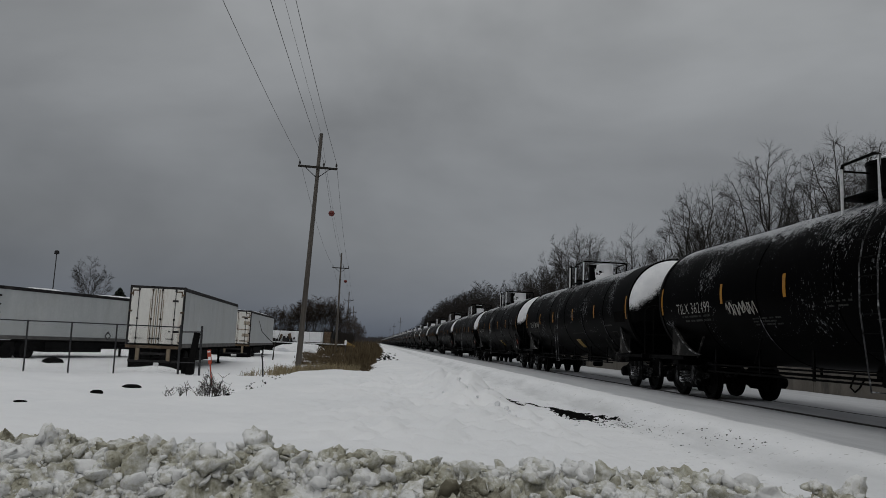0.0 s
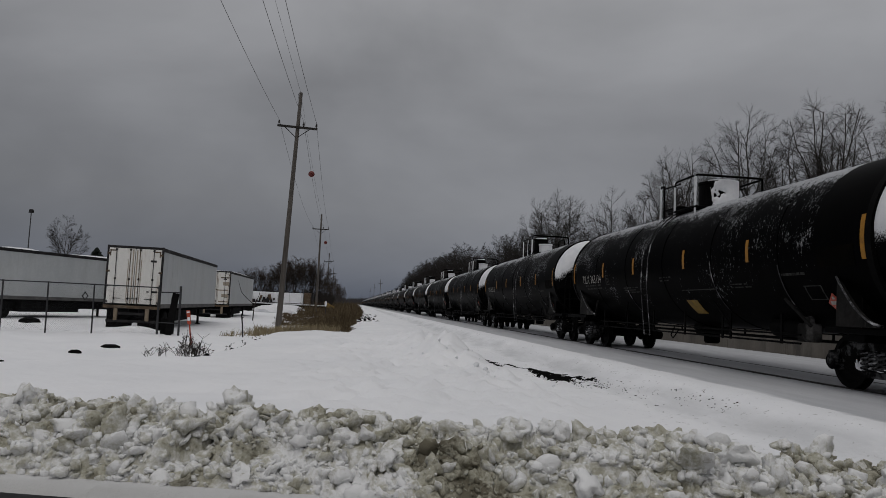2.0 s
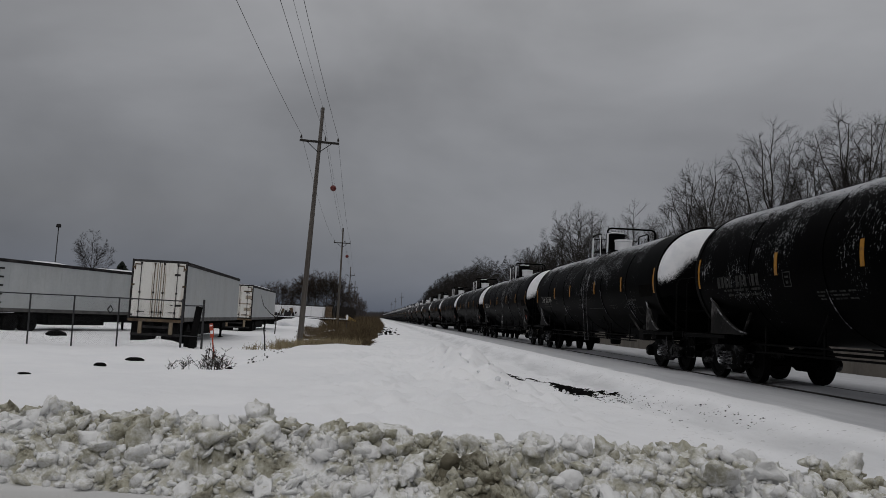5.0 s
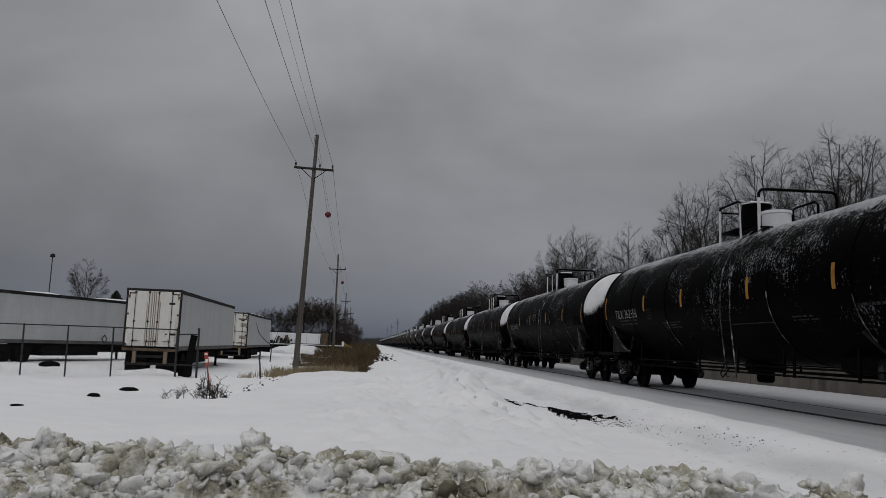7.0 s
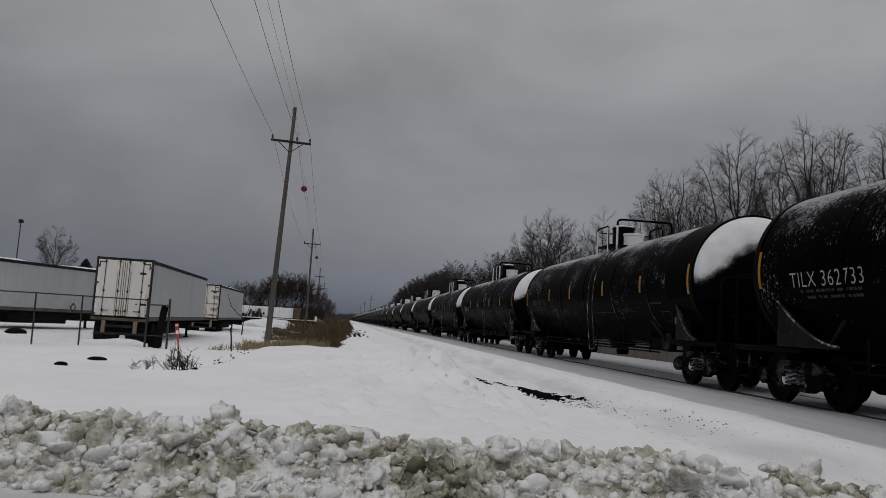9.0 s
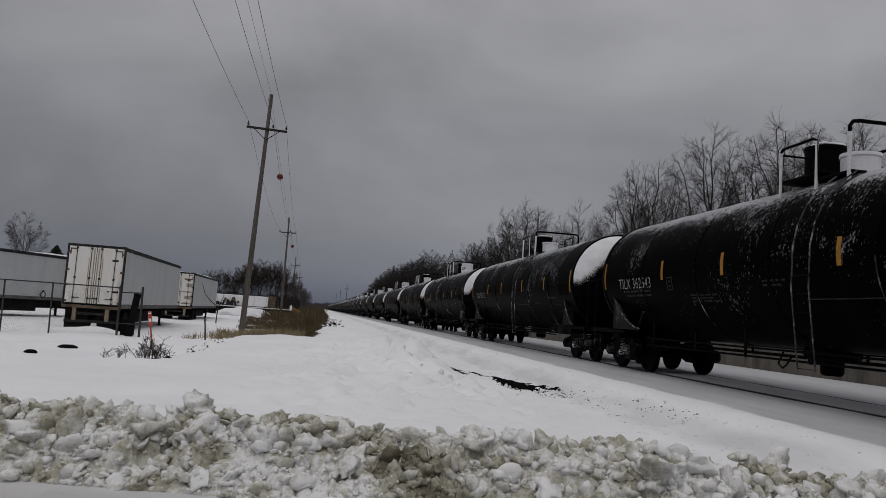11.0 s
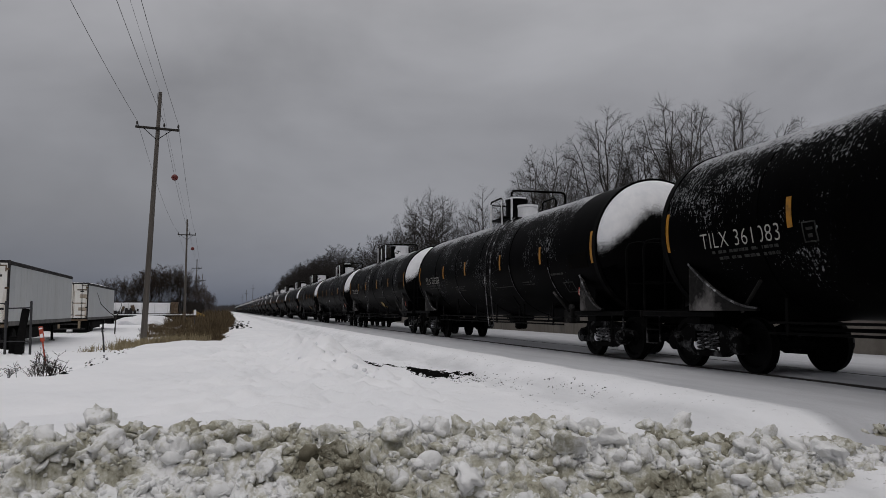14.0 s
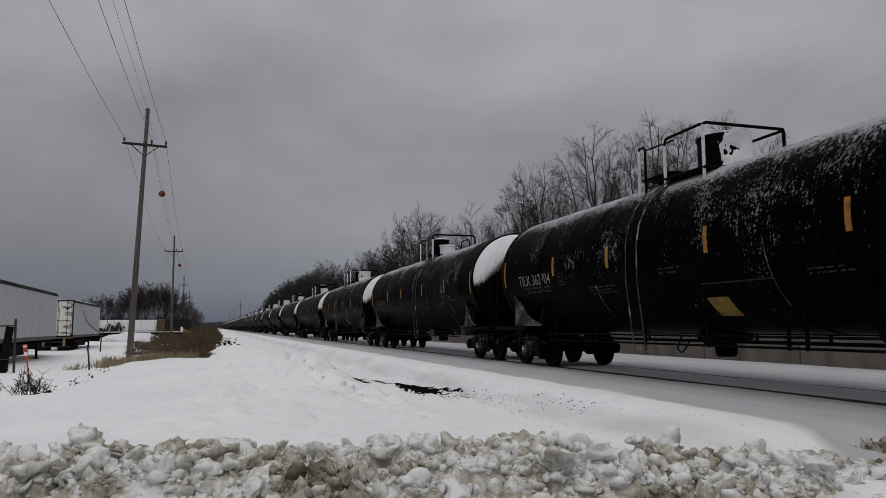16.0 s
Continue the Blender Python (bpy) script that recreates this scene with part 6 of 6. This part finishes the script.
def make_trees():
    rng = random.Random(21)
    kinds = [bare_tree(31, 10.0, 0.36, 0.19, 7, "leafless tree with ascending boughs and fine grey twigs"), bare_tree(32, 10.0, 0.30, 0.16, 7, "tall slender leafless tree"), bare_tree(33, 10.0, 0.40, 0.21, 8, "leafless tree with a rounded open crown"),
             bare_tree(34, 10.0, 0.34, 0.17, 6, "leafless tree with a narrow oval crown"), bare_tree(35, 10.0, 0.28, 0.22, 8, "broad leafless tree with tangled twigs")]
    far = [bare_tree(61, 10.0, 0.22, 0.24, 7, "distant leafless tree with a rounded twiggy crown", least=0.0075), bare_tree(62, 10.0, 0.18, 0.21, 8, "distant leafless tree, branched from low down", least=0.0075), bare_tree(63, 10.0, 0.30, 0.25, 7, "distant single-trunked leafless tree", least=0.0075)]
    # the row nearest the track: place, height, kind, breadth
    for x, y, h, k, wide in ((18.0, 19.6, 7.2, 3, 0.9), (18.0, 22.2, 8.7, 2, 0.95), (18.0, 25.4, 9.4, 3, 0.9), (18.2, 26.9, 10.2, 1, 1.1), (18.0, 29.1, 9.5, 4, 0.85), (18.0, 32.5, 11.0, 0, 1.0), (18.1, 35.6, 9.1, 3, 1.0),
                             (18.0, 38.7, 10.6, 2, 0.95), (18.3, 41.6, 10.5, 1, 1.15), (18.0, 45.0, 8.9, 4, 0.8), (18.2, 51.0, 10.0, 4, 0.85), (18.0, 57.0, 9.0, 0, 0.9), (18.2, 62.5, 11.6, 2, 0.95), (18.0, 66.5, 12.8, 0, 1.05), (18.0, 70.5, 11.6, 2, 1.0),
                             (20.5, 33.0, 8.6, 3, 0.9), (20.5, 39.5, 9.2, 1, 1.0), (21.0, 47.0, 9.4, 0, 0.9), (21.0, 54.5, 9.2, 3, 1.0), (21.0, 30.0, 8.0, 1, 1.0), (20.0, 24.0, 7.4, 0, 0.8), (20.0, 60.0, 8.6, 3, 1.1)):
        place(kinds[k], x, y, -0.1, h / (9.35 if y < 55 else 9.7), rng.uniform(0, 360), wide)
    for i in range(46):
        y = 75 + 4.6 * i + rng.uniform(-2, 2)
        top = float(np.interp(y, (75, 88, 110, 147, 173, 243, 300), (10.2, 9.8, 10.9, 12.8, 13.2, 12.6, 10.5)))
        dx = rng.uniform(-0.6, 3.5)
        place(far[i % 3], 18.0 + dx, y, -0.2, (top * (1 + dx / 18) * rng.uniform(0.85, 1.0)) / 9.3, rng.uniform(0, 360), rng.uniform(0.9, 1.2))
    brown = [bare_tree(41, 10.0, 0.22, 0.30, 9, "rounded leafless brownish tree", "twig_brown", "bare trees beyond the yard", 4, 0.008), bare_tree(42, 10.0, 0.16, 0.26, 9, "spreading leafless brownish tree", "twig_brown", "bare trees beyond the yard", 4, 0.008)]
    place(far[2], -33.9, 91.0, -0.6, 1.06, 40, 0.95)
    for x, y, h in ((-49.0, 96, 7.5), (-54.0, 100, 9.2), (-21.9, 150, 8.3), (-20.0, 151, 8.6), (-18.3, 152, 8.6), (-16.9, 150, 9.0), (-15.0, 151, 10.4), (-13.6, 149, 11.0), (-11.9, 150, 11.4), (-10.2, 152, 11.3), (-8.6, 151, 11.0), (-7.2, 153, 9.8), (-12.8, 156, 11.2),
                    (-9.4, 156, 10.8), (-17.6, 157, 8.4), (-14.3, 156, 10.4), (-6.4, 170, 8.6), (-5.5, 200, 8.0), (-7.5, 215, 9.0), (-5.0, 240, 8.0), (-6.5, 262, 8.0), (-5.5, 300, 8.0), (-8.5, 185, 9.0), (-29.0, 120, 7.0), (-24.5, 125, 6.4), (-26.8, 122, 7.2)):
        place(brown[int(abs(x) * 7) % 2], x, y, -0.6, h / 10.0, rng.uniform(0, 360))
    spare = kinds + far + brown
    for i, b in enumerate(spare):
        b.location = (24.0 + 3 * i, 118.0 + 9 * i, -0.2)
    # spruce beyond the trailers
    sp = empty("spruce", pose(-30.2, 90.0, -0.6), "small dark green spruce behind the trailers", "tree")
    part("trunk", tubes((((0, 0, 0), (0, 0, 6.6)), [0.14, 0.02])), "bark", sp)
    verts, faces = [], []
    for i in range(1500):
        z = rng.uniform(0.5, 6.7)
        reach = (7.0 - z) * 0.62 * rng.uniform(0.35, 1.0)
        a = rng.uniform(0, 6.28)
        c, s = math.cos(a), math.sin(a)
        o = len(verts)
        w = 0.09
        verts += [(c * reach * 0.2, s * reach * 0.2, z + 0.1), (c * reach - s * w, s * reach + c * w, z - 0.12), (c * reach + s * w, s * reach - c * w, z - 0.2), (c * reach * 1.12, s * reach * 1.12, z - 0.02)]
        faces += [(o, o + 1, o + 3), (o, o + 3, o + 2), (o, o + 1, o + 2)]
    raw_part("crown", verts, faces, "needle", sp)


def make_weeds():
    rng = random.Random(8)

    def blades(name, mat, spots, label):
        verts, faces = [], []
        for x, y, h, lean in spots:
            z = height(x, y) - 0.02
            a = rng.uniform(0, 6.28)
            c, s, w = math.cos(a), math.sin(a), 0.005 + 0.00022 * y
            bx, by = lean * math.cos(a * 3.3), lean * math.sin(a * 3.3)
            o = len(verts)
            verts += [(x - c * w, y - s * w, z), (x + c * w, y + s * w, z), (x + bx * 0.4 + c * w * 0.7, y + by * 0.4 + s * w * 0.7, z + h * 0.6), (x + bx * 0.4 - c * w * 0.7, y + by * 0.4 - s * w * 0.7, z + h * 0.6), (x + bx, y + by, z + h)]
            faces += [(o, o + 1, o + 2, o + 3), (o + 3, o + 2, o + 4)]
        tagged(raw_part(name, verts, faces, mat), label, "grass", kind="stuff")

    reeds, straw = [], []
    for _ in range(60000):
        y = 36 + 210 * rng.random() ** 2.2
        edge = min(1.0, -1.15 + 0.0215 * y) + 0.5 * nz(0.0, y, 4.0, 0.3)
        x = edge - 0.105 * y * rng.random() ** 1.3
        left = step(-0.112 * y, -0.075 * y, x)
        dens = nz(x, y, 2.0, 0.35) + 0.5 * step(40, 52, y + 6 * nz(x, 0.0, 6.0, 0.45)) + 0.25 * step(-3.0, 0.0, x - edge) - 0.55 * (1 - left)
        if dens > 0.22 + rng.gauss(0, 0.12):
            tall = (0.35 + 0.75 * step(-2.6, -0.2, x - edge) * step(40, 60, y)) * (0.75 + 0.9 * max(-0.6, nz(x, y, 9.0, 0.7))) * (0.45 + 0.55 * step(0.1, -0.9, x - edge)) * (0.4 + 0.6 * step(36, 48, y + 4 * nz(x, 0.0, 8.0, 0.5)))
            reeds.append((x, y, max(0.12, tall * rng.uniform(0.5, 1.15)), rng.uniform(0.05, 0.35)))
    for _ in range(9000):
        y = rng.uniform(85, 250)
        x = rng.uniform(-0.075 * y, 0.6)
        reeds.append((x, y, rng.uniform(0.7, 1.9) * (0.8 + 0.6 * nz(x, y, 9.0, 0.15)), rng.uniform(0.1, 0.5)))
    for _ in range(9000):
        y = rng.uniform(33.0, 41.5)
        x = rng.uniform(-5.8, -0.7)
        if nz(x, y, 5.0, 0.8) + 0.4 * nz(x, y, 12.0, 2.2) + 0.03 * (x + 3.0) > 0.12 + 0.06 * rng.gauss(0, 1):
            straw.append((x, y, rng.uniform(0.06, 0.38) * (1.0 + 0.6 * nz(x, y, 6.0, 1.1)), rng.uniform(0.03, 0.25)))
    blades("reeds", "grass", reeds, "dry brown reeds standing along the right of way")
    blades("dry_weeds", "straw", straw, "pale dry weeds poking through snow")
    # leafless shrub on the slope
    sh = empty("shrub", pose(-4.85, 21.6, height(-4.85, 21.6)), "small dark leafless shrub poking out of the snow", "shrub")
    for i in range(46):
        x, y = rng.gauss(0.30, 0.26), rng.gauss(0, 0.22)
        if i > 38:
            x = rng.uniform(-0.9, -0.2)
        h = rng.uniform(0.3, 0.85) * (1 - min(0.75, abs(x - 0.2) * 0.9))
        lx = rng.gauss(0.06, 0.14)
        tip = Vector((x + lx, y + rng.gauss(0, 0.06), h))
        half = Vector((x + lx * 0.4, y, h * 0.5))
        bm = tubes((((x, y, -0.05), half, tip), [0.009, 0.007, 0.004]), seg=4)
        for k in range(6):
            a = half.lerp(tip, rng.uniform(-0.5, 0.9))
            b = a + Vector((rng.gauss(0, 0.09), rng.gauss(0, 0.06), rng.uniform(0.03, 0.14)))
            tube(bm, [a, b], [0.005, 0.003], 4)
            # withered leaves and seed heads
            for q in (a.lerp(b, 0.6), b):
                leaf = [bm.verts.new(q + Vector((rng.gauss(0, 0.011), rng.gauss(0, 0.011), rng.gauss(0, 0.016)))) for _ in range(4)]
                for tri in ((0, 1, 2), (0, 2, 3), (0, 3, 1), (1, 3, 2)):
                    bm.faces.new([leaf[v] for v in tri])
        part("stem", bm, "twig", sh)
    # far woods on both sides of the line
    verts, faces = [], []
    for i in range(5200):
        y = rng.uniform(190, 900)
        side = rng.random() < 0.5
        x = (17 + rng.uniform(0, 30) - 0.006 * y) if side else (-5 - 0.004 * y - rng.uniform(0, 1) ** 1.5 * 0.55 * y)
        h = (rng.uniform(6, 11) if side else rng.uniform(3.5, 7.5)) * (0.8 + 0.2 * nz(x, y, 0, 0.02))
        if i % 4 == 0:
            y, x, h = rng.uniform(900, 1150), rng.uniform(-190, 260), rng.uniform(8, 13)
        o, w = len(verts), rng.uniform(0.5, 1.5)
        for k in range(5):
            a = rng.uniform(-1, 1)
            verts.extend([(x + a * w, y, -0.5), (x + a * w + 0.16, y, -0.5), (x + a * w * 1.6, y + 0.2, h * rng.uniform(0.6, 1.0))])
            faces.append((o + 3 * k, o + 3 * k + 1, o + 3 * k + 2))
        o = len(verts)
        verts.extend([(x - w, y, -0.5), (x + w, y, -0.5), (x + w * 0.8, y, h * 0.5), (x, y, h * 0.72), (x - w * 0.8, y, h * 0.45)])
        faces.append((o, o + 1, o + 2, o + 3, o + 4))
    tagged(raw_part("far_woods", verts, faces, "far_wood"), "distant dark band of leafless woods", "woods", kind="stuff")
    # undergrowth behind the wall
    verts, faces = [], []
    for i in range(20000):
        y = 60 + 200 * rng.random() ** 1.2 if i > 6000 else rng.uniform(3, 62)
        x = 16.8 + rng.uniform(0, 6) + 0.01 * y
        h = rng.uniform(2.0, 6.0) * (0.5 + 0.4 * step(60, 110, y)) * (1 + 0.5 * nz(x, y, 3, 0.08))
        o = len(verts)
        lx, ly = rng.gauss(0, 0.5), rng.gauss(0, 0.5)
        verts.extend([(x, y, -0.1), (x + 0.05, y, -0.1), (x + lx, y + ly, h), (x + lx * 0.5, y + ly * 0.5, h * 0.5), (x + lx * 0.5 + 0.03, y + ly * 0.5, h * 0.5), (x + lx * 0.5 + rng.gauss(0, 0.6), y, h * 0.9)])
        faces.extend([(o, o + 1, o + 2), (o + 3, o + 4, o + 5)])
    for i in range(9000):
        y = rng.uniform(136, 160)
        x = rng.uniform(-24, -4.5)
        h = rng.uniform(1.0, 3.4) * (1 + 0.4 * nz(x, y, 3, 0.2))
        o = len(verts)
        lx, ly = rng.gauss(0, 0.4), rng.gauss(0, 0.4)
        verts.extend([(x, y, -0.7), (x + 0.06, y, -0.7), (x + lx, y + ly, h), (x + lx * 0.5, y + ly * 0.5, h * 0.5), (x + lx * 0.5 + 0.04, y + ly * 0.5, h * 0.5), (x + lx * 0.5 + rng.gauss(0, 0.6), y, h * 0.9)])
        faces.extend([(o, o + 1, o + 2), (o + 3, o + 4, o + 5)])
    tagged(raw_part("brushwood", verts, faces, "twig"), "dense leafless brushwood at the edge of the woods", "brushwood", kind="stuff")


make_trees()
make_weeds()


# ---- what moves: every car rolls along the track, its wheels turning ----
def motions():
    for k, car in CARS.items():
        walk(car, [(t, pose(TRACK_X, car_y(k, t), 0)) for t, _ in PACE])
    for k, car in CARS.items():
        if k > 18:
            continue
        for w in [c for c in car.children if c.name.split(".")[0] == "wheelset"]:
            p = w.location.copy()
            rows = [i / FPS for i in range(16 * FPS + 1)]
            walk(w, [(t, pose(p.x, p.y, p.z, math.degrees((car_y(k, 0) - car_y(k, t)) / 0.456), 0, 0)) for t in rows])


motions()
